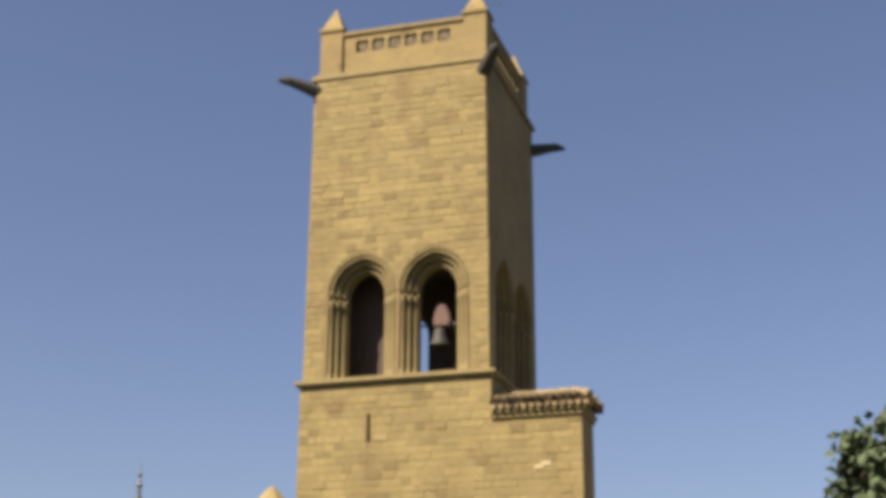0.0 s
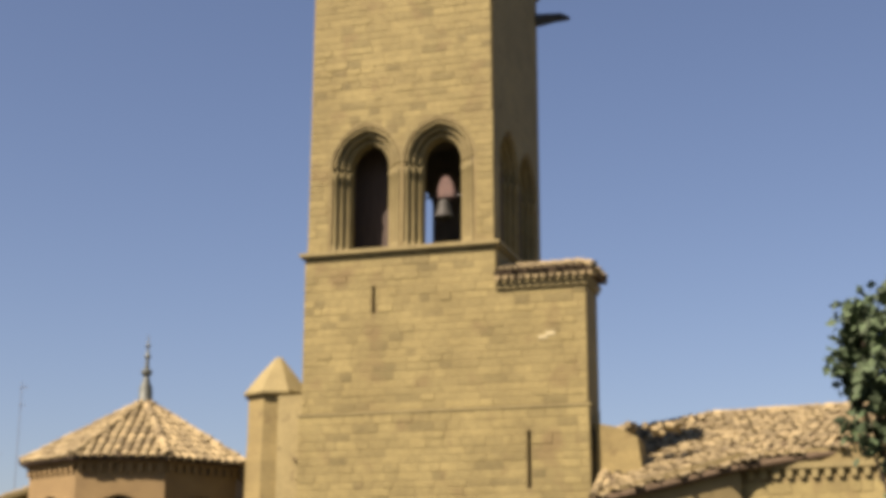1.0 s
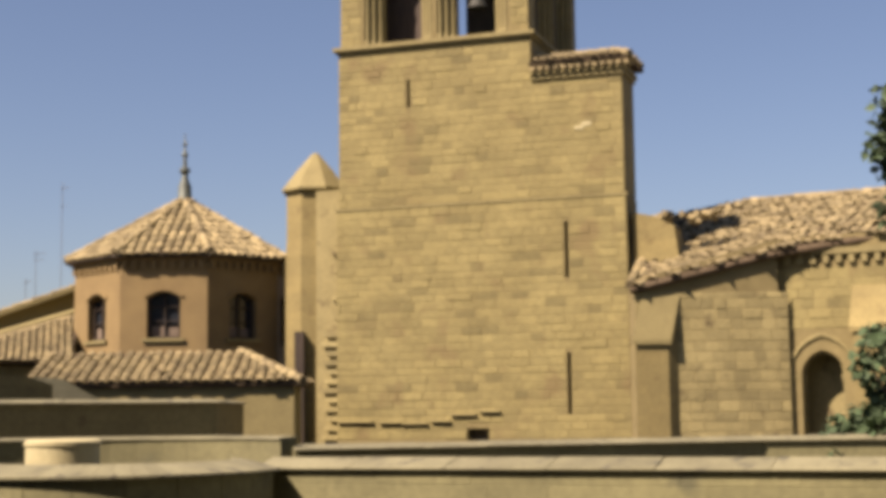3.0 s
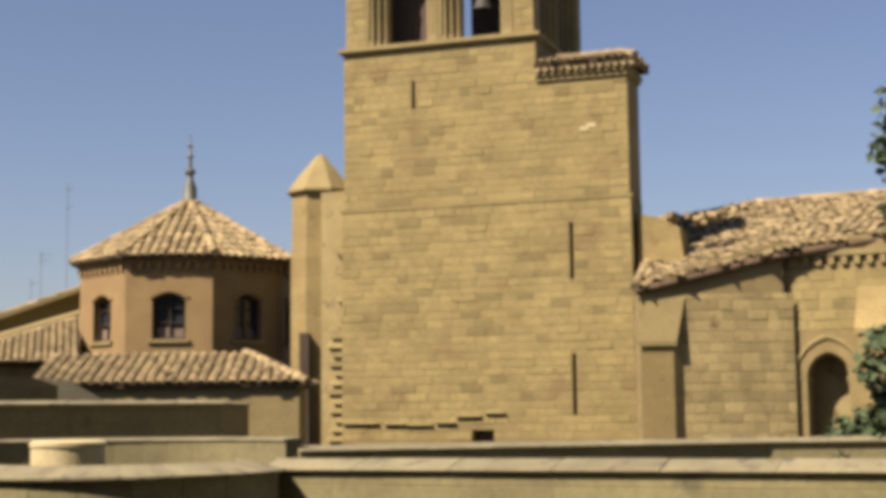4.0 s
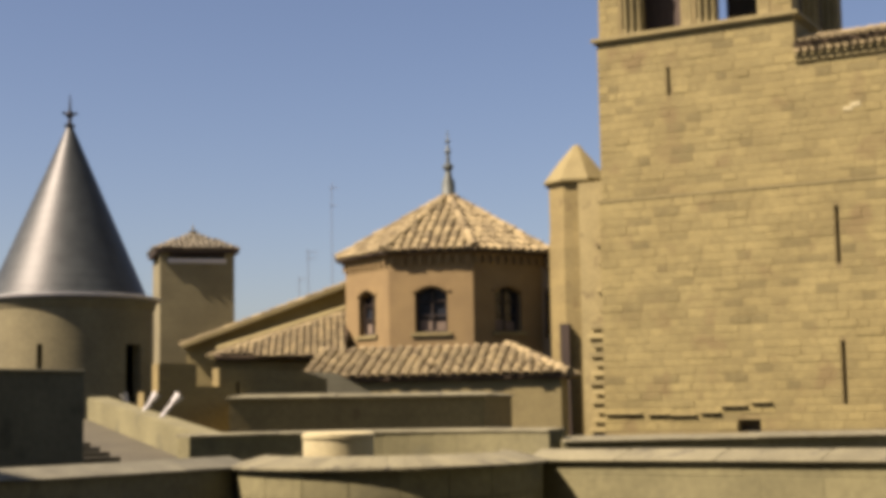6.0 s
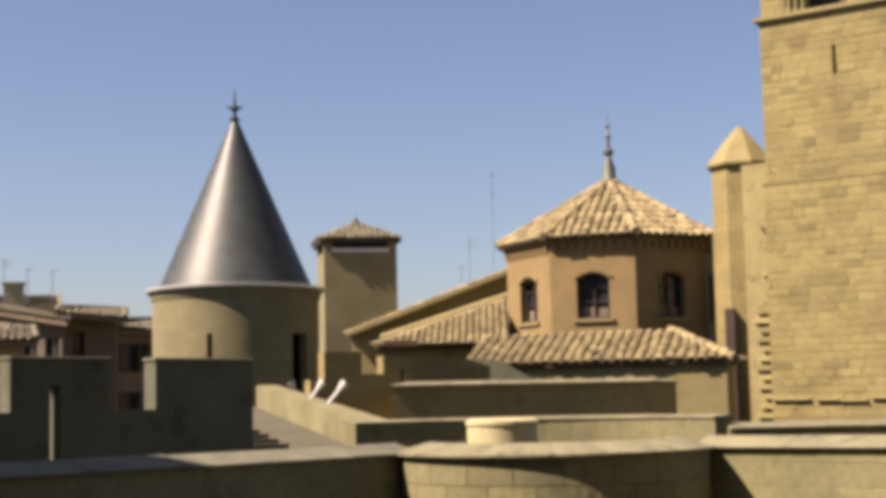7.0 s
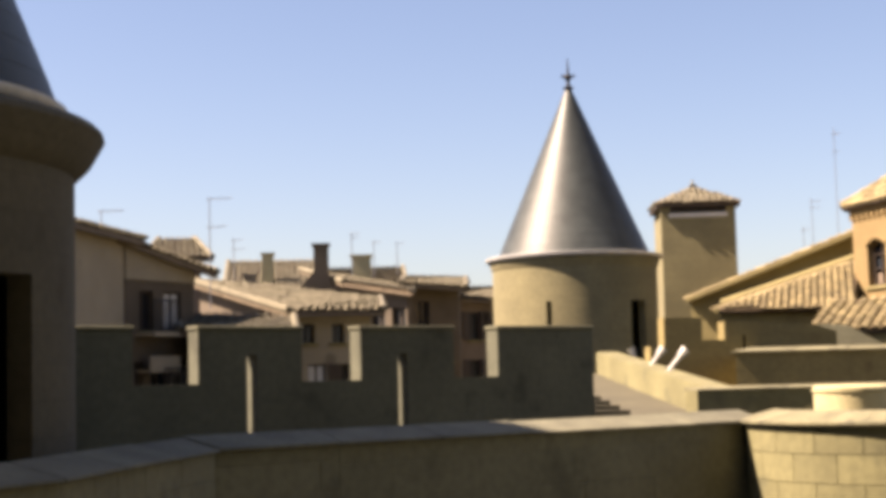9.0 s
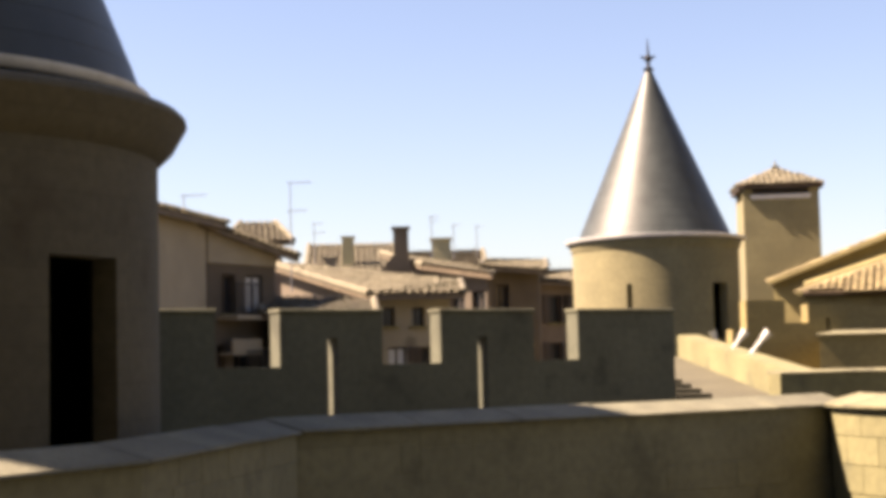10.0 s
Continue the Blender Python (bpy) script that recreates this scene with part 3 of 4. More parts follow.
def ring(bm, x0, x1, y0, y1, z0, z1, o):
    return box(bm, x0 - o, x1 + o, y0 - o, y1 + o, z0, z1)


bm = bmesh.new()
ring(bm, -W, 0, 0, W, 22.42, 22.5, .08)
ring(bm, -W, 0, 0, W, 22.5, 22.62, .17)
part("string_course", bm, SAND_PLAIN, tower)
ARCHES = [(-4.68, 1.25), (-2.03, 1.25)]
LAYERS = [(0, .13, 1.25, 27.15), (.13, .28, 1.07, 27.0), (.28, .44, .89, 26.8), (.44, .8, .71, 26.6)]
front = [(-6.8, 22.62), (-.05, 22.62), (-.16, 34.1), (-6.66, 34.1)]


def belfry_wall(m, facade):
    """One side of the belfry: stepped pointed openings cut through its whole depth."""
    for y0, y1, half, apex in LAYERS:
        side = front if y0 == 0 else [(-6.7, 22.62), (-.15, 22.62), (-.22, 34.1), (-6.6, 34.1)]
        bm = panel(bmesh.new(), side, [arch(cx, half, 22.7, 25.72, apex) for cx, _ in ARCHES], y0 + .06, y1 + .06)
        bm.transform(m)
        # innermost order of the other sides is coloured dark to deepen the belfry's shade
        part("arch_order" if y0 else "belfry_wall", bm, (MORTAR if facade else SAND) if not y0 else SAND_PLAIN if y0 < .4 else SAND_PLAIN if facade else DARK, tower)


c = Matrix.Translation((-W / 2, W / 2, 0))
for k in range(4):
    m = c @ Matrix.Rotation(k * math.pi / 2, 4, "Z") @ c.inverted()
    belfry_wall(m, k == 0)
    for cx, _ in ARCHES:
        for side in (-1, 1):
            for y, half, r in ((.09, 1.16, .06), (.24, .98, .06), (.4, .8, .055)):
                bm = lathe(bmesh.new(), [(r * 1.9, 22.63), (r * 1.9, 22.8), (r, 22.95), (r, 25.22), (r * 1.3, 25.25), (r * 1.9, 25.45), (r * 1.9, 25.52), (0, 25.52)], 10, cx + side * half, y + .08)
                bm.transform(m)
                part("colonnette", bm, SAND_PLAIN, tower, smooth=True)
        # roll mouldings that follow the arch heads
        for y, half, apex in ((.08, 1.16, 27.06), (.23, .98, 26.9), (.39, .8, 26.68), (.02, 1.34, 27.3)):
            pts = arch(cx, half, 22.7, 25.72, apex, 10)[2:]
            bm = bmesh.new()
            for p, q in zip(pts, pts[1:]):
                rod(bm, (p[0], y + .07, p[1]), (q[0], y + .07, q[1]), .055, .055, 6)
            bm.transform(m)
            part("arch_moulding", bm, SAND_PLAIN, tower, smooth=True)
# sheet added behind the left arch so that its inside reads dark
part("inner_partition", boxes((-6.45, -3.35, 1.6, 1.75, 22.67, 27.9)), ARCH_SHADE, tower, "dark sheet set behind one belfry arch as shade")
# belfry floor and vault carry the same painted shade
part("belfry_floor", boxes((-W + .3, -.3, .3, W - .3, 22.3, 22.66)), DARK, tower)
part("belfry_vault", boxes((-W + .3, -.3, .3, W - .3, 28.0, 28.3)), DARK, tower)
x0, x1, y0, y1 = -6.66, -.16, .2, W - .2
bm = bmesh.new()
ring(bm, x0, x1, y0, y1, 34.05, 34.17, .1)
ring(bm, x0, x1, y0, y1, 34.17, 34.32, .2)
ring(bm, x0, x1, y0, y1, 34.32, 34.42, .1)
part("cornice", bm, SAND_PLAIN, tower)


def quatrefoil(cx, cz, r, n=24):
    return [(cx + r * (.72 + .28 * abs(math.cos(2 * t + math.pi / 2))) * math.cos(t), cz + r * (.72 + .28 * abs(math.cos(2 * t + math.pi / 2))) * math.sin(t)) for t in (2 * math.pi * i / n for i in range(n))]


for k in range(4):
    m = c @ Matrix.Rotation(k * math.pi / 2, 4, "Z") @ c.inverted()
    qs = [quatrefoil(-5.0 + .64 * i, 35.5, .315) for i in range(6)]
    bm = panel(bmesh.new(), rect(-5.76, -1.04, 34.42, 36.0), qs, .28, .5)
    box(bm, -5.76, -1.04, .2, .56, 36.0, 36.13)
    bm.transform(m)
    part("pierced_parapet", bm, SAND, tower, "parapet pierced by a row of quatrefoils")
    bm = bmesh.new()
    for i in range(6):
        for s in (-1, 1):
            rod(bm, (-5.0 + .64 * i - .2, .39, 35.5 - .2 * s), (-5.0 + .64 * i + .2, .39, 35.5 + .2 * s), .028, .028, 6)
    bm.transform(m)
    part("tracery", bm, SAND_PLAIN, tower)
    bm = boxes((-6.62, -5.76, .18, 1.04, 34.42, 36.22), (-6.68, -5.7, .12, 1.1, 36.22, 36.34))
    bm.transform(m)
    pier = part("corner_pier", bm, SAND, tower)
    bm = bmesh.new()
    b = [bm.verts.new(p) for p in ((-6.62, .18, 36.34), (-5.76, .18, 36.34), (-5.76, 1.04, 36.34), (-6.62, 1.04, 36.34))]
    tpt = bm.verts.new((-6.19, .61, 37.4))
    bm.faces.new(b[::-1])
    for i in range(4):
        bm.faces.new((b[i], b[(i + 1) % 4], tpt))
    bm.transform(m)
    part("pinnacle", bm, SAND, pier)
    # gargoyle at each corner
    bm = bmesh.new()
    rod(bm, (-6.5, .35, 33.75), (-7.1, -.05, 33.95), .3, .24, 8)
    rod(bm, (-7.1, -.05, 33.95), (-7.65, -.4, 34.12), .24, .17, 8)
    rod(bm, (-7.6, -.37, 34.1), (-7.95, -.6, 34.1), .2, .07, 8)
    if k == 2:
        bmesh.ops.translate(bm, verts=bm.verts, vec=(0, 0, -.55))
    bm.transform(m)
    part("gargoyle", bm, SPOUT, tower, "dark weathered stone water spout")
# assumed roof, coloured dark so that the quatrefoils read dark
part("inner_roof", lathe(bmesh.new(), [(3.1, 34.4), (3.1, 36.3), (.1, 37.15), (0, 37.15)], 4, -W / 2, W / 2, turn=45), DARK, tower)
bm = bmesh.new()
rod(bm, (-.55, 1.0, 36.4), (-.55, 1.0, 38.3), .02)
rod(bm, (-.9, 1.0, 37.0), (.3, .9, 36.8), .012)
part("lightning_rod", bm, IRON, tower)

bell = thing("bell", TM @ pose(-2.15, 1.15, 24.55), "bronze bell hanging from a red timber headstock", "bell")
part("bell_body", lathe(bmesh.new(), [(.39, -.66), (.37, -.6), (.28, -.46), (.23, -.23), (.19, -.08), (.1, 0), (0, .02)], 24), BRONZE, bell, smooth=True)
yoke = [(-.22, .0), (.4, .0), (.42, .22), (.34, .55), (.2, .78), (.04, .84), (-.1, .74), (-.19, .48), (-.25, .25)]
bm = panel(bmesh.new(), yoke, [], -.16, .16)
bmesh.ops.bevel(bm, geom=[e for e in bm.edges if abs(e.verts[0].co.y - e.verts[1].co.y) < .01 and len(e.link_faces) == 2 and abs(e.link_faces[0].normal.y - e.link_faces[1].normal.y) > .5], offset=.05, segments=2, affect="EDGES")
part("headstock", bm, BELLWOOD, bell, "red painted timber headstock")
part("axle", rod(bmesh.new(), (-.75, 0, .1), (.8, 0, .1), .04), IRON, bell)

# stair block with its little tiled roof
part("stair_cornice", boxes((-.0, 3.12, -.1, 1.9, 20.93, 21.08), (-.0, 3.18, -.17, 1.96, 21.08, 21.2)), SAND_PLAIN, tower)
tiles(tower, [(0.02, -.34, 21.45), (3.36, -.34, 21.45), (2.6, .8, 21.85), (0.02, .8, 21.85)], rng, single=True, pitch=.26)
tiles(tower, [(3.36, -.34, 21.45), (3.36, 2.1, 21.45), (2.6, 1.0, 21.85), (2.6, .8, 21.85)], rng, single=True, pitch=.26)
tiles(tower, [(3.36, 2.1, 21.45), (0.02, 2.1, 21.45), (0.02, 1.0, 21.85), (2.6, 1.0, 21.85)], rng)
ridge(tower, (0.02, .9, 21.88), (2.6, .9, 21.88), rng)
ridge(tower, (2.6, .8, 21.88), (3.38, -.36, 21.48), rng)
bm = bmesh.new()
for i in range(13):
    x = .13 + i * .26
    rod(bm, (x, -.28, 21.28), (x, .4, 21.32), .1, .1, 8)
    rod(bm, (x + .13, -.2, 21.4), (x + .13, .4, 21.42), .07, .07, 6)
part("eave_tiles", bm, TILE, tower, "stacked rows of tile ends under the eave")
part("eave_core", boxes((.02, 3.1, -.1, 1.85, 21.2, 21.4)), TILE_BED, tower)
# pale patches of mortar and a ragged ledge low on the wall
bm = boxes((1.45, 1.75, -.035, .0, 19.18, 19.3), (1.68, 2.0, -.035, .0, 19.28, 19.42))
part("mortar_patch", bm, PATCH, tower)
bm = boxes((-.95, -.72, .06, .2, 30.15, 30.5), (-1.25, -1.02, .06, .2, 29.95, 30.15))
part("mortar_patch", bm, PATCH, tower)
for x, z, l in ((-6.9, 9.75, 1.3), (-5.4, 9.72, .8), (-4.6, 9.68, .9), (-3.6, 9.75, .7), (-2.9, 9.95, .9), (-1.9, 10.05, .7)):
    bm = boxes((x, x + l, -.2, -.04, z, z + .08))
    bmesh.ops.bevel(bm, geom=bm.edges[:], offset=.03, segments=1, affect="EDGES")
    part("worn_ledge", bm, SAND_PLAIN, tower)
# dark sheet that paints the shade inside the wall hole
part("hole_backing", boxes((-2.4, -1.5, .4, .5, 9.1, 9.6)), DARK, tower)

# ---- stone turret beside the tower ----
tt = place(-3.86, 52.2)
turret = thing("stair_turret", pose(tt.x, tt.y, 0, 0, 0, -2), "slim octagonal stone stair turret with a pointed stone cap", "turret")
part("shaft", lathe(bmesh.new(), [(0, 0), (1.1, 0), (1.1, 15.6), (1.06, 16.2), (1.06, 17.85), (0, 17.85)], 8, turn=22.5), SAND, turret)
part("cap_ledge", lathe(bmesh.new(), [(1.0, 17.8), (1.24, 17.88), (1.24, 17.96), (0, 18.0)], 8, turn=22.5), SAND_PLAIN, turret)
part("stone_cap", lathe(bmesh.new(), [(1.22, 17.96), (.68, 18.66), (.12, 19.3), (0, 19.34)], 8, turn=22.5), SAND_PLAIN, turret)
for i in range(22):
    z = 9.3 + i * .315
    part("toothing_stone", boxes(((-7.58 if i < 12 else -7.2) + (i * 7 % 5) * .06, -6.95, .04 if i < 12 else .16, .6, z - .1, z + .07)), RUBBLE, tower)
# dark strip that stands in for the shadow between turret and sacristy
part("boarding", boxes((-.62, -.3, -1.3, -.8, 0, 12.9)), TIMBER, turret, "dark strip for the shadow at the turret foot")
part("link_wall", boxes((.6, 3.2, .2, 1.2, 0, 14.8)), SAND, turret)
part("rough_return", boxes((-7.85, -6.93, .3, 1.5, 0, 17.75)), RUBBLE, tower, "rough broken edge of a former wall")

# ---- octagonal lantern ----
lc = place(-8.9, 54.9)
lan = thing("church_lantern", pose(lc.x, lc.y, 0, 0, 0, -2.0), "octagonal ochre brick lantern with arched windows and tiled roof", "lantern tower")
RW, AP = 3.92, 3.92 * math.cos(math.pi / 8)
HALF = RW * math.sin(math.pi / 8)
for k in range(8):
    m = Matrix.Rotation(k * math.pi / 4, 4, "Z") @ Matrix.Translation((0, -AP, 0))
    win = low_arch(-.58, .58, 12.72, 14.3, .22)
    bm = panel(bmesh.new(), [(-HALF, 8.5), (HALF, 8.5), (HALF, 15.5), (-HALF, 15.5)], [win], 0, .4)
    bm.transform(m)
    wall = part("wall", bm, BRICKY, lan)
    bm = boxes((-.72, .72, -.09, .12, 12.6, 12.71))
    bm.transform(m)
    part("sill", bm, SAND_PLAIN, wall)
    bm = boxes((-.6, .6, .34, .36, 12.7, 14.32))
    bm.transform(m)
    part("pane", bm, GLASS, wall)
    bm = boxes((-.46, -.04, .31, .325, 12.8, 13.16), (.04, .46, .31, .325, 12.8, 13.1))
    bm.transform(m)
    part("curtain", bm, PINK, wall)
    bm = boxes((-.018, .018, .22, .3, 12.72, 14.28), (-.58, .58, .22, .3, 13.3, 13.33), (-.58, .58, .22, .3, 13.8, 13.83), (-.58, -.5, .22, .3, 12.72, 14.2), (.5, .58, .22, .3, 12.72, 14.2), (-.5, .5, .22, .3, 12.72, 12.8))
    bm.transform(m)
    part("window_frame", bm, TIMBER, wall)
    bm = bmesh.new()
    pts = low_arch(-.67, .67, 12.72, 14.4, .25)[2:]
    for p, q in zip(pts, pts[1:]):
        rod(bm, (p[0], .0, p[1]), (q[0], .0, q[1]), .07, .07, 4)
    bm.transform(m)
    part("window_surround", bm, BRICKY, wall)
    bm = boxes((-HALF, HALF, -.1, .1, 15.36, 15.5))
    bm.transform(m)
    part("brick_cornice", bm, BRICKY, lan)
    for i in range(9):
        x = -HALF + (i + .5) * 2 * HALF / 9
        bm = boxes((x - .08, x + .08, -.12, .02, 15.12, 15.36))
        bm.transform(m)
        part("corbel", bm, BRICKY, lan)
    e = 4.25 * math.cos(math.pi / 8) - AP
    he = 4.25 * math.sin(math.pi / 8)
    A, Bp, Tp = m @ Vector((-he, -e, 15.55)), m @ Vector((he, -e, 15.55)), Vector((0, 0, 17.98))
    tiles(lan, [A, Bp, Tp], rng, pitch=.32, row=.46, size=1.33)
    ridge(lan, A + Vector((0, 0, .08)), Tp + Vector((0, 0, .05)), rng, .17)
part("soffit", lathe(bmesh.new(), [(3.6, 15.5), (4.28, 15.5), (4.28, 15.56), (3.6, 15.56)], 8, turn=22.5 - 90 + 45), TIMBER, lan)
part("finial", lathe(bmesh.new(), [(0, 17.8), (.32, 17.8), (.34, 17.95), (.26, 18.05), (.24, 18.5), (.14, 18.75), (.1, 18.95), (.2, 19.05), (.2, 19.15), (.08, 19.25), (.06, 19.6), (.13, 19.68), (.06, 19.78), (.03, 20.0), (.1, 20.08), (.03, 20.16), (.015, 20.5), (0, 20.5)], 16), VERDIGRIS, lan, "weathered metal finial", smooth=True)
# dark-coloured core, shade behind the lantern windows
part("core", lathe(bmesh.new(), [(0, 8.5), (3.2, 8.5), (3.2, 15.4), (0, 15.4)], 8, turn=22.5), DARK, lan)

# ---- sacristy below the lantern ----
sac = thing("sacristy", Matrix(), "low church sacristy with a hipped clay tile roof", "building")
part("wall", prism(bmesh.new(), [(-11.6, 45.48), (-3.75, 45.48), (-3.75, 48.3), (-6.2, 50.4), (-11.6, 50.4)], 0, 11.0), SAND_PLAIN, sac)
part("eave_board", prism(bmesh.new(), [(-11.75, 45.4), (-3.6, 45.4), (-3.6, 48.4), (-6.1, 50.5), (-11.75, 50.5)], 10.93, 11.0), TIMBER, sac)
tiles(sac, [(-12.0, 45.3, 11.06), (-3.45, 45.3, 11.06), (-5.75, 48.5, 12.12), (-12.0, 48.5, 12.12)], rng, pitch=.32, row=.46, size=1.33)
tiles(sac, [(-3.45, 45.3, 11.06), (-3.45, 48.5, 11.06), (-5.75, 48.6, 12.12), (-5.75, 48.5, 12.12)], rng, pitch=.32, row=.46, size=1.33)
ridge(sac, (-3.45, 45.3, 11.12), (-5.75, 48.5, 12.16), rng)

# ---- nave and aisle roofs behind the lantern ----
nave = thing("church_nave", Matrix(), "church nave wall with a long sloping tiled verge", "building")
n0, n1 = place(-19.05, 57), place(-12.4, 57)
d_ = (n1 - n0).normalized()
bk = Vector((-d_.y, d_.x, 0))
bm = bmesh.new()
prism(bm, [n0, n1, n1 + bk * 8, n0 + bk * 8], 0, [12.75, 15.05, 15.05, 12.75])
part("wall", bm, SAND_PLAIN, nave)
ov = -bk * .35
lft = -d_ * .15
tiles(nave, [n0 + bk * 8 + lft + Vector((0, 0, 12.65)), n0 + ov + lft + Vector((0, 0, 12.65)), n1 + ov + Vector((0, 0, 15.13)), n1 + bk * 8 + Vector((0, 0, 15.13))], rng)
bm = bmesh.new()
rod(bm, n0 + ov + lft + Vector((0, 0, 12.6)), n1 + ov + Vector((0, 0, 15.05)), .1, .1, 4)
part("verge", bm, SAND_PLAIN, nave)
aisle = thing("church_aisle", Matrix(), "lower aisle of the church with a broad tiled slope", "building")
p0, p1, p2, p3 = place(-18.1, 51, 11.98), place(-13.05, 50.6, 11.9), place(-12.8, 56.6, 13.85), place(-17.9, 56.6, 12.3)
part("wall", prism(bmesh.new(), [p0.lerp(p1, .02) + Vector((0, .25, 0)), p1 + Vector((0, .25, 0)), p2, p3.lerp(p2, .02)], 0, [11.84, 11.72, 13.8, 12.15]), SAND_PLAIN, aisle)
tiles(aisle, [p0, p1, p2], rng, slope=True, messy=.5)
tiles(aisle, [p0, p2, p3], rng, slope=True, messy=.5)
bm = bmesh.new()
rod(bm, p3 + Vector((0, 0, .12)), p2 + Vector((0, 0, .12)), .17, .17, 6)
rod(bm, p0 + Vector((0, 0, -.02)), p3 + Vector((0, 0, .02)), .1, .1, 6)
part("verge", bm, SAND_PLAIN, aisle)

# ---- square lookout tower ----
lo = thing("lookout_tower", pose(-20.6, 61.05, 0, 0, 0, 25.5), "square plastered lookout tower with a flat hipped roof", "tower")
bm = boxes((-1.6, 1.6, 0, 3.2, 0, 16.6), (-1.6, -1.2, 0, .4, 16.6, 17.05), (1.2, 1.6, 0, .4, 16.6, 17.05), (-1.6, -1.2, 2.8, 3.2, 16.6, 17.05), (1.2, 1.6, 2.8, 3.2, 16.6, 17.05))
part("shaft", bm, ROUND, lo)
part("parapet_slab", boxes((-1.25, 1.25, -.05, .12, 16.55, 16.72)), WHITE, lo)
part("eave", boxes((-1.78, 1.78, -.18, 3.38, 16.98, 17.14)), TIMBER, lo)
for poly in ([(-1.8, -.2, 17.16), (1.8, -.2, 17.16), (0, 1.6, 18.0)], [(1.8, -.2, 17.16), (1.8, 3.4, 17.16), (0, 1.6, 18.0)], [(1.8, 3.4, 17.16), (-1.8, 3.4, 17.16), (0, 1.6, 18.0)], [(-1.8, 3.4, 17.16), (-1.8, -.2, 17.16), (0, 1.6, 18.0)]):
    tiles(lo, poly, rng, material=OLD_TILE)
part("knob", lathe(bmesh.new(), [(0, 17.95), (.1, 17.98), (.06, 18.1), (.02, 18.4), (0, 18.4)], 10, 0, 1.6), SAND_PLAIN, lo)

# ---- old apse east of the tower ----
apse = thing("church_apse", Matrix(), "old rubble-stone apse with buttresses and a ragged tiled roof", "building")
E0, E1, E2, E3 = place(8.3, 45, 13.8), place(13.9, 45.9, 14.88), place(18.6, 46.0, 15.38), place(24, 45.0, 15.6)
R0, R1, R2, R3 = place(9.6, 52.5, 16.75), place(13.0, 55, 17.65), place(18.6, 50.5, 17.2), place(24.5, 49, 17.4)


def facing(a, b):
    """The frame of a wall from a to b, seen from outside: x along it, y into it."""
    d = (b - a)
    d.z = 0
    d.normalize()
    return Matrix(((d.x, -d.y, 0, a.x), (d.y, d.x, 0, a.y), (0, 0, 1, 0), (0, 0, 0, 1))), Vector((b.x - a.x, b.y - a.y)).length


def into(bm, m):
    bm.transform(m)
    return bm


for poly in ([E0, E1, R1, R0], [E1, E2, R2, R1], [E2, E3, R3, R2]):
    tiles(apse, [poly[0], poly[1], poly[2]], rng, messy=3.0, slope=True, pitch=.31, row=.44, size=1.28)
    tiles(apse, [poly[0], poly[2], poly[3]], rng, messy=3.0, slope=True, pitch=.31, row=.44, size=1.28)
# rods added under the tiles to straighten the shadow the eave casts
for p, q in ((E0, E1), (E1, E2), (E2, E3)):
    part("eave_course", rod(bmesh.new(), p + Vector((0, .02, -.13)), q + Vector((0, .02, -.13)), .11, .11, 8), TILE_BED, apse)
ridge(apse, R0, R1, rng)
ridge(apse, R1, R2, rng)
ridge(apse, R2, R3, rng)
ridge(apse, E0 + Vector((0, 0, .05)), R0, rng)
M1, L1 = facing(E0 + Vector((.15, .12, 0)), E1 + Vector((0, .12, 0)))
part("wall_flank", into(panel(bmesh.new(), [(0, 0), (L1, 0), (L1, 15.2), (0, 14.0)], [], 0, 1.1), M1), MORTAR, apse)
M2, L2 = facing(E1 + Vector((0, .48, 0)), E3 + Vector((0, .48, 0)))
ax = 1.35
door = arch(ax, .64, 8.0, 11.05, 11.8)
part("wall_apse", into(panel(bmesh.new(), [(0, 0), (L2, 0), (L2, 15.5), (0, 15.2)], [door], 0, .5), M2), MORTAR, apse)
part("window_backing", into(boxes((ax - .9, ax + .9, .95, 1.07, 8, 12.6)), M2), RUBBLE, apse, "pale stone filling of the blind arch")
for half, y, apex in ((.98, .0, 12.25), (.8, .1, 11.98), (.62, .25, 11.75)):
    pts = arch(ax, half, 8.0, 11.05, apex, 8)[2:]
    bm = bmesh.new()
    for p, q in zip(pts, pts[1:]):
        rod(bm, (p[0], y, p[1]), (q[0], y, q[1]), .075, .075, 6)
    part("arch_moulding", into(bm, M2), SAND_PLAIN, apse, smooth=True)
    for s in (-1, 1):
        part("colonnette", into(lathe(bmesh.new(), [(.07, 8), (.07, 10.75), (.13, 11.0), (.13, 11.06), (0, 11.06)], 8, ax + s * half, y), M2), SAND_PLAIN, apse)
for i in range(20):
    x = .35 + i * .38
    part("corbel", into(boxes((x, x + .17, -.13, .02, 14.42, 14.69)), M2), SAND_PLAIN, apse)
part("corbel_course", into(boxes((0, L2, -.16, .02, 14.69, 14.88)), M2), SAND_PLAIN, apse)


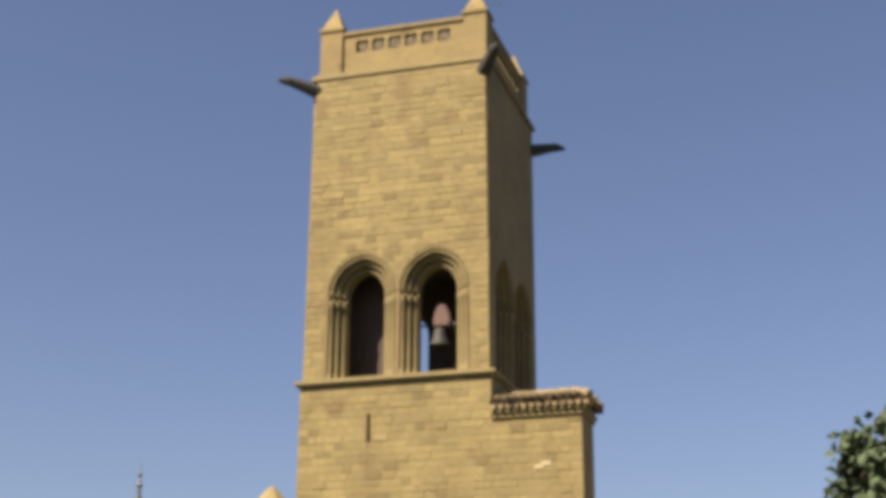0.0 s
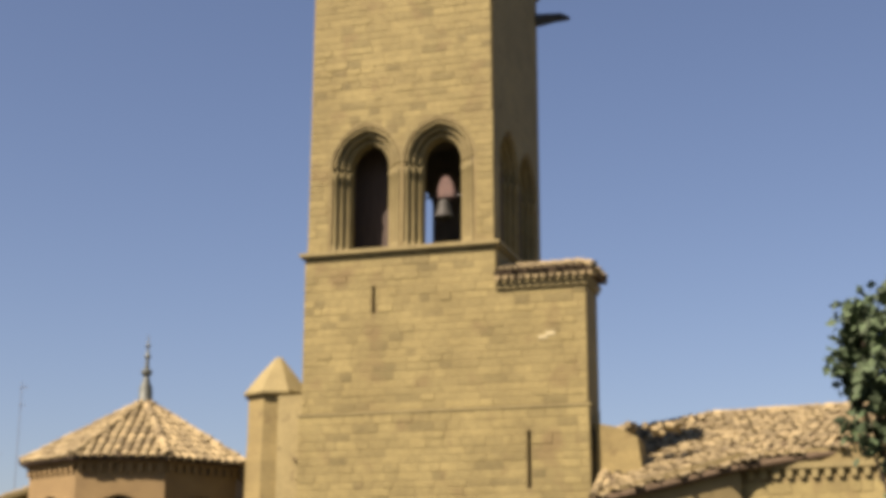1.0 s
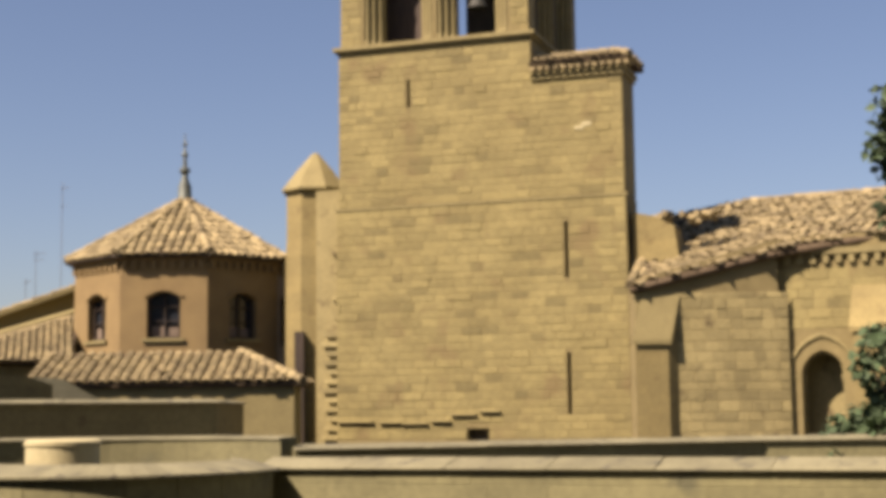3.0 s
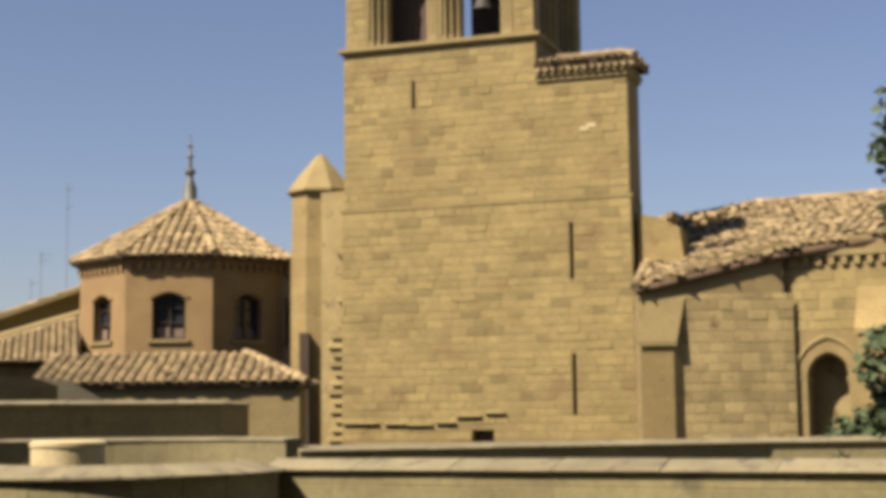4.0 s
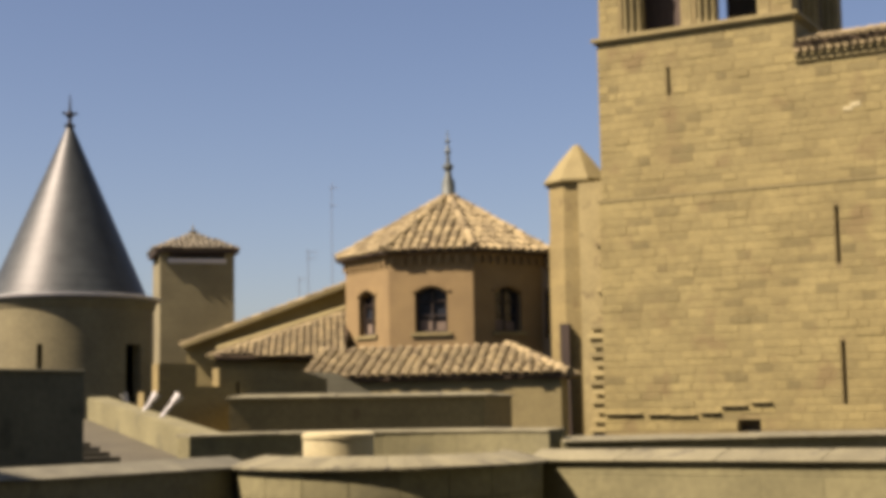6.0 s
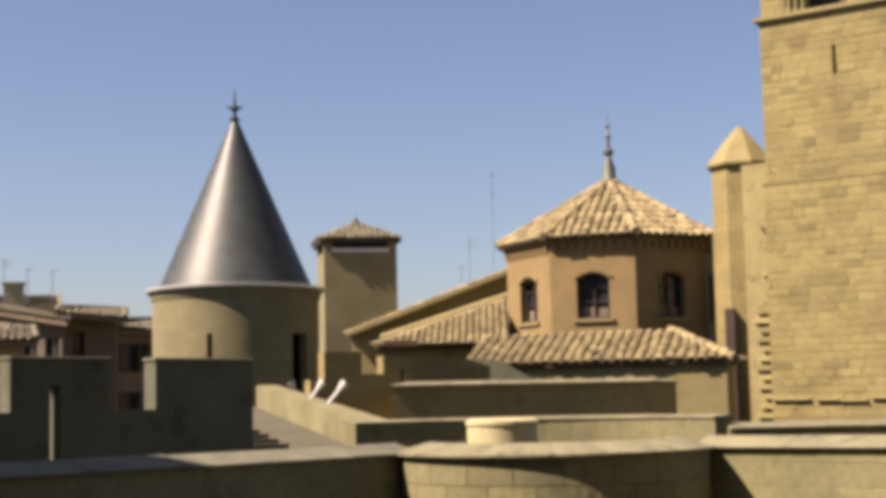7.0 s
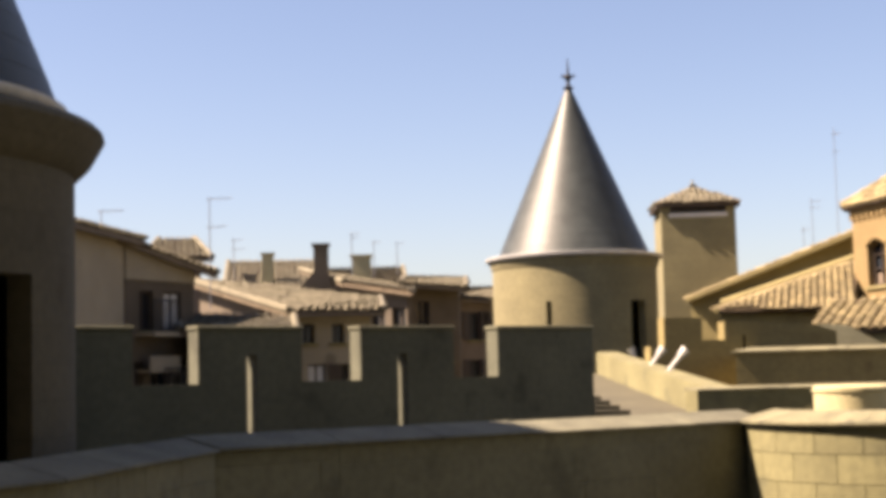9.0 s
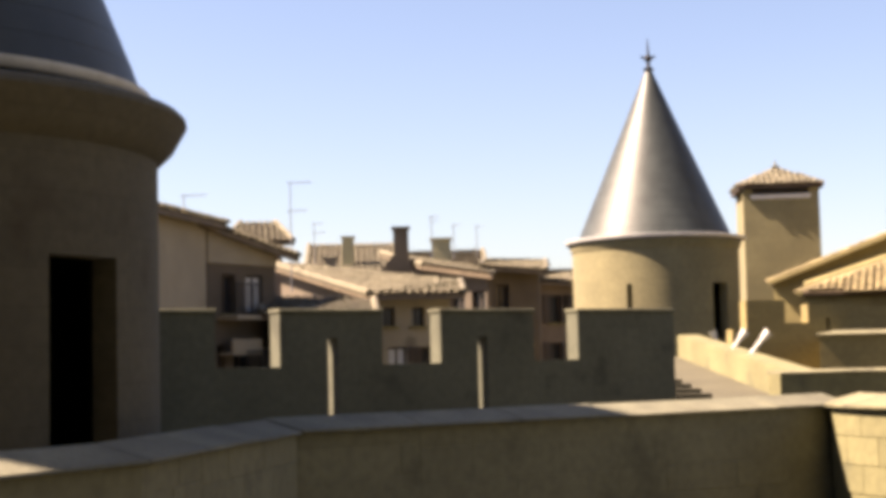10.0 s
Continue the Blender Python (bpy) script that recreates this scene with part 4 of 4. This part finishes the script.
def buttress(x0, x1, out_, z_low, z_high, m, back=.05, skew=0.0, slab=SAND_PLAIN):
    bm = bmesh.new()
    v = [bm.verts.new(p) for x in (x0, x1) for p in ((x, back, 0), (x + skew, -out_, 0), (x + skew, -out_, z_low), (x, 0, z_high), (x, back, z_high))]
    bm.faces.new(v[0:5])
    bm.faces.new(v[5:10][::-1])
    for i in range(5):
        bm.faces.new((v[i], v[(i + 1) % 5], v[5 + (i + 1) % 5], v[5 + i]))
    b = part("buttress", into(bm, m), SAND, apse)
    bm = bmesh.new()
    c = .09
    q = [bm.verts.new(p) for x in (x0 - c, x1 + c) for p in ((x + skew, -out_ - c, z_low - .12), (x + skew, -out_ - c, z_low + .02), (x, .0, z_high + .12), (x, .0, z_high - .02))]
    bm.faces.new(q[0:4])
    bm.faces.new(q[4:8][::-1])
    for i in range(4):
        bm.faces.new((q[i], q[(i + 1) % 4], q[4 + (i + 1) % 4], q[4 + i]))
    part("weathering_slab", into(bm, m), slab, b)


buttress(.3, 1.3, .22, 12.15, 13.5, M1, .05, -.36)
buttress(2.4, 3.65, .9, 12.4, 13.6, M2, slab=SAND)
stub = thing("wall_stub", TM, "short stone wall stub between tower and apse", "wall", kind="structure")
part("wall_body", panel(bmesh.new(), [(3.2, 0), (4.7, 0), (4.7, 14.6), (4.55, 15.9), (3.9, 16.25), (3.2, 16.4)], [], .3, 1.6), SAND, stub)
bm = bmesh.new()
for i in range(16):
    x, z = 3.1 + rng.random() * 2.6, 16.1 + rng.random() * .25
    rod(bm, (x, .3 + rng.random(), z), (x + rng.uniform(.15, .4), .5 + rng.random(), z + rng.uniform(-.08, .1)), .11, .09, 7)
part("loose_tiles", bm, TILE, stub)


# ---- houses of the town ----
def house(FL, FR, BR, BL, zs, material, windows, label, overhang=.4, side=None):
    """A house from the bearings and distances of its four corners, near left first, and the roof's height over each.
    windows: (share along the near wall, sill z, width, height, kind: 1 shutters, 2 white blinds, 3 balcony)"""
    side = side or material
    a, b = place(*FL), place(*FR)
    m, L = facing(a, b)
    root = thing("town_house", m, label, "house", "houses of the old town")
    inv = m.inverted()
    br, bl = inv @ place(*BR), inv @ place(*BL)
    zl, zr, zbr, zbl = zs
    holes = [rect(s * L - w / 2, s * L + w / 2, z, z + h) for s, z, w, h, _ in windows]
    part("wall_front", panel(bmesh.new(), [(0, 0), (L, 0), (L, zr), (0, zl)], holes, 0, .3), material, root)
    k = .3 / max(1, bl.y)
    bm = prism(bmesh.new(), [(bl.x * k, .3), (L + (br.x - L) * k, .3), (br.x, br.y), (bl.x, bl.y)], 0, [zl, zr, zbr, zbl])
    part("wall_body", bm, side, root)
    for s, z, w, h, sh in windows:
        x = s * L
        win = part("window", boxes((x - w / 2, x + w / 2, .22, .26, z, z + h)), GLASS, root)
        part("frame", boxes((x - w / 2, x - w / 2 + .07, .16, .22, z, z + h), (x + w / 2 - .07, x + w / 2, .16, .22, z, z + h), (x - .03, x + .03, .16, .22, z, z + h), (x - w / 2, x + w / 2, .16, .22, z + h - .07, z + h)), TIMBER, win)
        part("sill", boxes((x - w / 2 - .1, x + w / 2 + .1, -.1, .1, z - .09, z)), SAND_PLAIN, win)
        if sh == 1:
            for e in (-1, 1):
                part("shutter", boxes((x + e * (w / 2 + .22) - .21, x + e * (w / 2 + .22) + .21, -.06, -.01, z, z + h)), TIMBER, win)
        if sh == 2:
            for e in (-1, 1):
                part("blind", boxes((x + e * w * .24 - w * .17, x + e * w * .24 + w * .17, .1, .13, z + .05, z + h - .06)), WHITE, win)
        if sh == 3:
            bal = part("balcony", boxes((x - w / 2 - .25, x + w / 2 + .25, -.75, 0, z - .18, z - .06)), CREAM, root)
            for i in range(9):
                part("baluster", rod(bmesh.new(), (x - w / 2 - .2 + i * (w + .4) / 8, -.7, z - .06), (x - w / 2 - .2 + i * (w + .4) / 8, -.7, z + .85), .018), IRON, bal)
            part("rail", rod(bmesh.new(), (x - w / 2 - .22, -.7, z + .85), (x + w / 2 + .22, -.7, z + .85), .025), IRON, bal)
    P = [Vector((0, 0, zl)), Vector((L, 0, zr)), Vector((br.x, br.y, zbr)), Vector((bl.x, bl.y, zbl))]
    mid = sum(P, Vector()) / 4
    A = []
    for p in P:
        d = p - mid
        A.append(p + d * (overhang * 1.4 / max(1, d.xy.length)) + Vector((0, 0, .13)))
    tiles(root, [A[0], A[1], A[2]], rng, pitch=.26, row=.4, size=1.0, messy=.5, material=OLD_TILE)
    tiles(root, [A[0], A[2], A[3]], rng, pitch=.26, row=.4, size=1.0, slope=True, messy=.5, material=OLD_TILE)
    for p, q in ((A[0], A[1]), (A[1], A[2]), (A[3], A[0])):
        bm = rod(bmesh.new(), p - Vector((0, 0, .13)), q - Vector((0, 0, .13)), .075, .075, 4)
        part("eave_board", bm, EAVE, root)
        if p is not A[0]:
            part("verge_tiles", rod(bmesh.new(), p + Vector((0, 0, .03)), q + Vector((0, 0, .03)), .12, .12, 8), OLD_TILE, root)
    return root


def chimney(az, d, z0, z1, w, material, label="rendered chimney stack on a tiled roof", flare=0):
    p = place(az, d)
    r = thing("chimney", Matrix.Translation((p.x, p.y, z0)) @ pose(0, 0, 0, 0, 0, -az), label, "chimney", "chimneys")
    h = z1 - z0
    part("shaft", boxes((-w / 2, w / 2, -w / 2, w / 2, 0, h)), material, r)
    if flare:
        # the gable sweeps up to the stack
        side = [(-flare, -.6), (w / 2 + .3, -.6), (w / 2, h * .42), (-w / 2 - .02, h * .42), (-w / 2 - .3, h * .22)]
        part("flared_base", panel(bmesh.new(), side, [], -w / 2 - .02, w / 2 + .02), material, r)
    part("cap", boxes((-w / 2 - .07, w / 2 + .07, -w / 2 - .07, w / 2 + .07, h, h + .1)), material, r)


def antenna(az, d, z0, z1, bars, label="thin rooftop television aerial with cross bars"):
    p = place(az, d)
    r = thing("aerial", Matrix.Translation((p.x, p.y, z0)) @ pose(0, 0, 0, 0, 0, -az + 20), label, "aerial", "rooftop aerials")
    h = z1 - z0
    part("mast", rod(bmesh.new(), (0, 0, 0), (0, 0, h), .024, .016, 6), MAST, r)
    for z, l in bars:
        bm = rod(bmesh.new(), (-.1, 0, h - z), (l, 0, h - z + .06), .013, .013, 5)
        for i in range(5):
            rod(bm, (l * i / 4, -.22, h - z + .015 * i), (l * i / 4, .22, h - z + .015 * i), .007, .007, 4)
        part("cross_bar", bm, MAST, r)


# receding house with the cream gable, then the brown balcony bay
house((-47, 33.5), (-40.75, 42.5), (-41.4, 45.5), (-50, 45), (14.1, 14.0, 14.1, 14.6), CREAM, [], "cream rendered house wall under a tiled verge")
bay = house((-40.7, 42.6), (-38.15, 45), (-38.1, 47.0), (-40.8, 44.8), (13.95, 13.4, 13.55, 14.1), BROWN,
      [(.3, 11.5, .6, 1.15, 3), (.68, 11.5, .8, 1.15, 2), (.5, 9.55, .9, 1.1, 3), (.85, 9.6, .4, 1.0, 2), (.18, 9.6, .4, 1.0, 0)], "brown house bay with balcony and white blinds", overhang=.5)
bay_m, bay_l = facing(place(-40.7, 42.6), place(-38.15, 45))
part("gable_band", panel(bmesh.new(), [(-.05, 12.95), (bay_l + .02, 12.95), (bay_l + .02, 13.38), (-.05, 13.92)], [], -.06, -.004), CREAM, bay, "cream render above the bay")
part("balcony_front", boxes((.14 * bay_l, .56 * bay_l, -.55, -.47, 10.38, 10.76)), CREAM, bay, "cream balcony front")
part("balcony_floor", boxes((.14 * bay_l, .56 * bay_l, -.55, -.004, 10.3, 10.38)), CREAM, bay)
house((-39.6, 62), (-37.85, 62), (-38.3, 65), (-39.2, 65), (15.15, 15.15, 15.95, 15.95), PINK, [(.5, 13.6, .8, 1.1, 0)], "small upper storey with a shallow tiled roof", overhang=.6)
house((-38.3, 43.6), (-34.6, 42.4), (-34.8, 45.2), (-38.1, 46.5), (11.42, 11.28, 11.75, 11.95), CREAM, [], "low outbuilding with a tiled lean-to roof", overhang=.3)
house((-34.4, 46), (-31.4, 47), (-31.3, 54), (-37.9, 52), (12.05, 12.08, 12.75, 13.35), CREAM,
      [(.2, 11.1, .42, .6, 0), (.58, 11.1, .42, .6, 0), (.3, 9.2, .6, 1.25, 2), (.72, 9.2, .6, 1.25, 1)], "cream house with small windows and broad tiled roof", overhang=.5, side=BROWN)
house((-36.8, 68), (-33.2, 68), (-33.4, 75), (-36.6, 75), (13.6, 13.6, 15.75, 15.75), CREAM, [(.3, 12.0, .8, 1.1, 0)], "house with a wide sunlit tiled roof")
house((-32.2, 60), (-29.95, 58), (-29.85, 66), (-33.7, 64.5), (13.75, 13.25, 13.85, 14.55), BROWN, [(.15, 11.4, .7, 1.2, 0), (.5, 11.4, .7, 1.2, 0), (.85, 11.5, .7, 1.2, 0)], "brown house with a tiled roof and tall chimney")
house((-33.2, 72), (-30.2, 72), (-30.3, 78), (-33.2, 78), (14.5, 14.5, 15.6, 15.6), PINK, [(.5, 13.0, .8, 1.1, 0)], "pinkish house with a shallow tiled roof")
house((-29.95, 61), (-27.95, 62.5), (-27.9, 68), (-29.8, 68), (13.75, 13.65, 14.3, 14.4), BROWN, [(.3, 12.0, .6, 1.1, 0), (.7, 10.6, .7, 1.2, 0)], "narrow brown house under a thin projecting roof", overhang=.6)
house((-28.0, 68), (-26.2, 70), (-26.2, 76), (-27.8, 76), (13.45, 13.45, 14.3, 14.3), PINK, [(.35, 11.6, .7, 1.3, 1), (.35, 9.2, .7, 1.5, 1), (.8, 11.6, .7, 1.3, 1)], "dark pinkish house with shuttered windows", overhang=.5)
chimney(-33.25, 60.5, 13.6, 15.4, .62, BROWN, "tall dark brown chimney stack rising from a flared gable", flare=1.5)
chimney(-36.0, 66, 13.6, 14.6, .5, CREAM)
chimney(-31.7, 69, 14.0, 15.6, .9, PATCH, "broad cream chimney block catching the sun")
chimney(-35.3, 71, 14.4, 15.95, .55, PATCH)
antenna(-41.57, 46, 13.2, 15.3, [(.05, .7)])
antenna(-37.5, 49.5, 12.4, 16.1, [(.05, .75), (1.0, .55)])
antenna(-36.6, 66, 14.2, 16.3, [(.1, .4), (.5, .5)])
antenna(-32.05, 66, 14.5, 16.5, [(.1, .35), (.3, .3)])
antenna(-31.2, 66, 14.5, 16.1, [(.1, .3)])
antenna(-30.3, 72, 15.0, 16.6, [(.15, .35)])
antenna(-13.47, 75, 0.0, 21.7, [(.3, .3), (1.2, .2)], "very tall thin mast behind the church roof")
antenna(-14.4, 75, 0.0, 18.3, [(.2, .5), (.5, .4)])
antenna(-14.75, 75, 0.0, 16.9, [(.2, .3)])


# ---- tree ----
def tree(x, y, height, clumps, label, seed):
    r = random.Random(seed)
    root = thing("tree", pose(x, y, 0), label, "tree")
    bm = bmesh.new()
    path = [Vector((0, 0, 0)), Vector((.1, .05, height * .3)), Vector((-.05, .1, height * .6)), Vector((.05, 0, height * .9))]
    rad = [.28, .22, .15, .05]
    for i in range(3):
        rod(bm, path[i], path[i + 1], rad[i], rad[i + 1], 10)
    for cxx, cyy, czz, rr in clumps:
        c_ = Vector((cxx, cyy, czz))
        k = min(.95, max(.3, (czz - 1.5) / (height * .9)))
        s = Vector((0, 0, height * .9 * k * .85))
        mid = s.lerp(c_, .5) + Vector((0, 0, -.15))
        rod(bm, s, mid, .07, .05, 7)
        rod(bm, mid, c_, .05, .02, 7)
        for _ in range(6):
            e = c_ + Vector((r.gauss(0, 1), r.gauss(0, 1), r.gauss(0, 1))).normalized() * rr * .8
            rod(bm, c_, e, .02, .006, 5)
    part("trunk", bm, BARK, root)
    V, F = [], []
    for cxx, cyy, czz, rr in clumps:
        for _ in range(int(400 * rr * rr)):
            d = Vector((r.gauss(0, 1), r.gauss(0, 1), r.gauss(0, 1))).normalized() * rr * (r.random() ** .45) * r.uniform(.7, 1.12)
            d.z *= 1.15
            o = Vector((cxx, cyy, czz)) + d
            ax_ = Vector((r.gauss(0, 1), r.gauss(0, 1), r.gauss(-.5, .6))).normalized()
            sd2 = ax_.orthogonal().normalized()
            sd2.rotate(Matrix.Rotation(r.random() * 6.28, 3, ax_))
            up = ax_.cross(sd2) * .02
            l, w = r.uniform(.2, .38), r.uniform(.07, .125)
            b = len(V)
            V += [o, o + ax_ * l * .5 + sd2 * w + up, o + ax_ * l, o + ax_ * l * .5 - sd2 * w + up]
            F += [[b, b + 1, b + 2], [b, b + 2, b + 3]]
    me = bpy.data.meshes.new("crown")
    me.from_pydata(V, [], F)
    me.materials.append(LEAF)
    ob = new("crown", me)
    ob.parent = root
    tagged(ob, "dark green leaves in loose clumps", kind="stuff")


tp = place(20.6, 30)
clumps = []
for az, z, rr in ((18.35, 16.15, .36), (18.15, 15.55, .42), (18.75, 15.7, .55), (19.4, 16.0, .75), (18.0, 14.9, .4), (18.6, 14.7, .55), (18.5, 13.7, .45), (19.3, 14.4, .7), (20.5, 15.5, 1.0), (20.2, 13.5, .9), (21.5, 14.0, 1.0), (19.8, 12.0, .6), (20.8, 12.2, .9),
                  (18.3, 11.2, .4), (18.0, 10.5, .5), (17.3, 10.1, .45), (16.2, 9.6, .42), (17.0, 9.5, .6), (18.0, 9.7, .7), (15.7, 9.1, .38), (16.5, 8.9, .5), (15.9, 8.5, .35), (17.0, 10.9, .4), (17.4, 11.4, .35), (17.9, 8.7, .6), (16.7, 8.4, .3), (18.0, 8.0, .5), (19.2, 9.8, .8), (19.6, 8.6, .7), (20.5, 10.2, .9)):
    q = place(az, 30 + rng.uniform(-.6, .6), z) - tp
    clumps.append((q.x, q.y, z, rr))
tree(tp.x, tp.y, 16, clumps, "leafy green tree with loose hanging branches", 5)

# ---- stone facing, last ----
fr = random.Random(11)
H = [(s[0] - .02, s[1] + .02, s[2], s[3]) for s in slits] + [(hole[0], hole[1], hole[2], hole[3])]
ashlar(tower, -6.94, 3.1, 9.2, 12.6, -.06, fr, SAND_BLOCK, holes=H, single=True)
ashlar(tower, -6.93, 3.09, 12.6, 16.93, -.06, fr, SAND_BLOCK, holes=H)
ashlar(tower, -6.85, 3.05, 17.04, 20.93, 0, fr, SAND_BLOCK, holes=H)
ashlar(tower, -6.85, 0, 20.93, 22.42, 0, fr, SAND_BLOCK, holes=H)
arch_holes = []
for cx, _ in ARCHES:
    arch_holes.append((cx - 1.36, cx + 1.36, 22.6, 25.75))
    for i in range(12):
        half = 1.36 * (1 - (i / 12.4) ** 1.7)
        arch_holes.append((cx - half, cx + half, 25.72 + i * .13, 25.85 + i * .13))
ashlar(tower, -6.78, -.06, 22.64, 27.3, .06, fr, SAND_BLOCK, holes=arch_holes, long=(.3, .8))
ashlar(tower, -6.72, -.12, 27.3, 31, .06, fr, SAND_BLOCK)
ashlar(tower, -6.68, -.15, 31, 34.05, .06, fr, SAND_BLOCK)
flank = thing("apse_facing", M1, "weathered rubble courses of the apse flank", "wall", kind="structure")
ashlar(flank, 0, L1 + .3, 8.5, 13.6, 0, fr, RUBBLE, course=.3, long=(.3, .75), single=True)
turn = thing("apse_facing", M2, "sunlit ashlar courses of the apse", "wall", kind="structure")
ashlar(turn, -.45, L2, 8.5, 14.3, 0, fr, SAND_BLOCK, course=.3, long=(.3, .75), single=True, holes=[(ax - 1.0, ax + 1.0, 8, 12.3)])

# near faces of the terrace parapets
for root, line, mat, z0 in ((parapet_north, north_line, PALE, 8.4), (parapet_west, west_line[2:], SHADED_ASHLAR, 8.0)):
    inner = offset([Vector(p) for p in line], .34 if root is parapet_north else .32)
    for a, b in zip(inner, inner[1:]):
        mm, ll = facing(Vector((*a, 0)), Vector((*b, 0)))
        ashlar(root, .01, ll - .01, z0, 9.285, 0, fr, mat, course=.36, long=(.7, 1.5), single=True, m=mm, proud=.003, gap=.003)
for j in range(3):
    z = 8.22 + j * .355
    for i in range(11):
        t0 = 199 + i * 17.2 + (j % 2) * 8
        t1 = min(t0 + 16.9, 390)
        aa = [radians(t0 + (t1 - t0) * k / 4) for k in range(5)]
        ring_ = [(-4.05 + 2.112 * math.cos(a), 20.1 + 2.112 * math.sin(a)) for a in aa] + [(-4.05 + 2.08 * math.cos(a), 20.1 + 2.08 * math.sin(a)) for a in aa[::-1]]
        part("stone_block", prism(bmesh.new(), ring_, z + .006, z + .35), PALE, parapet_round)
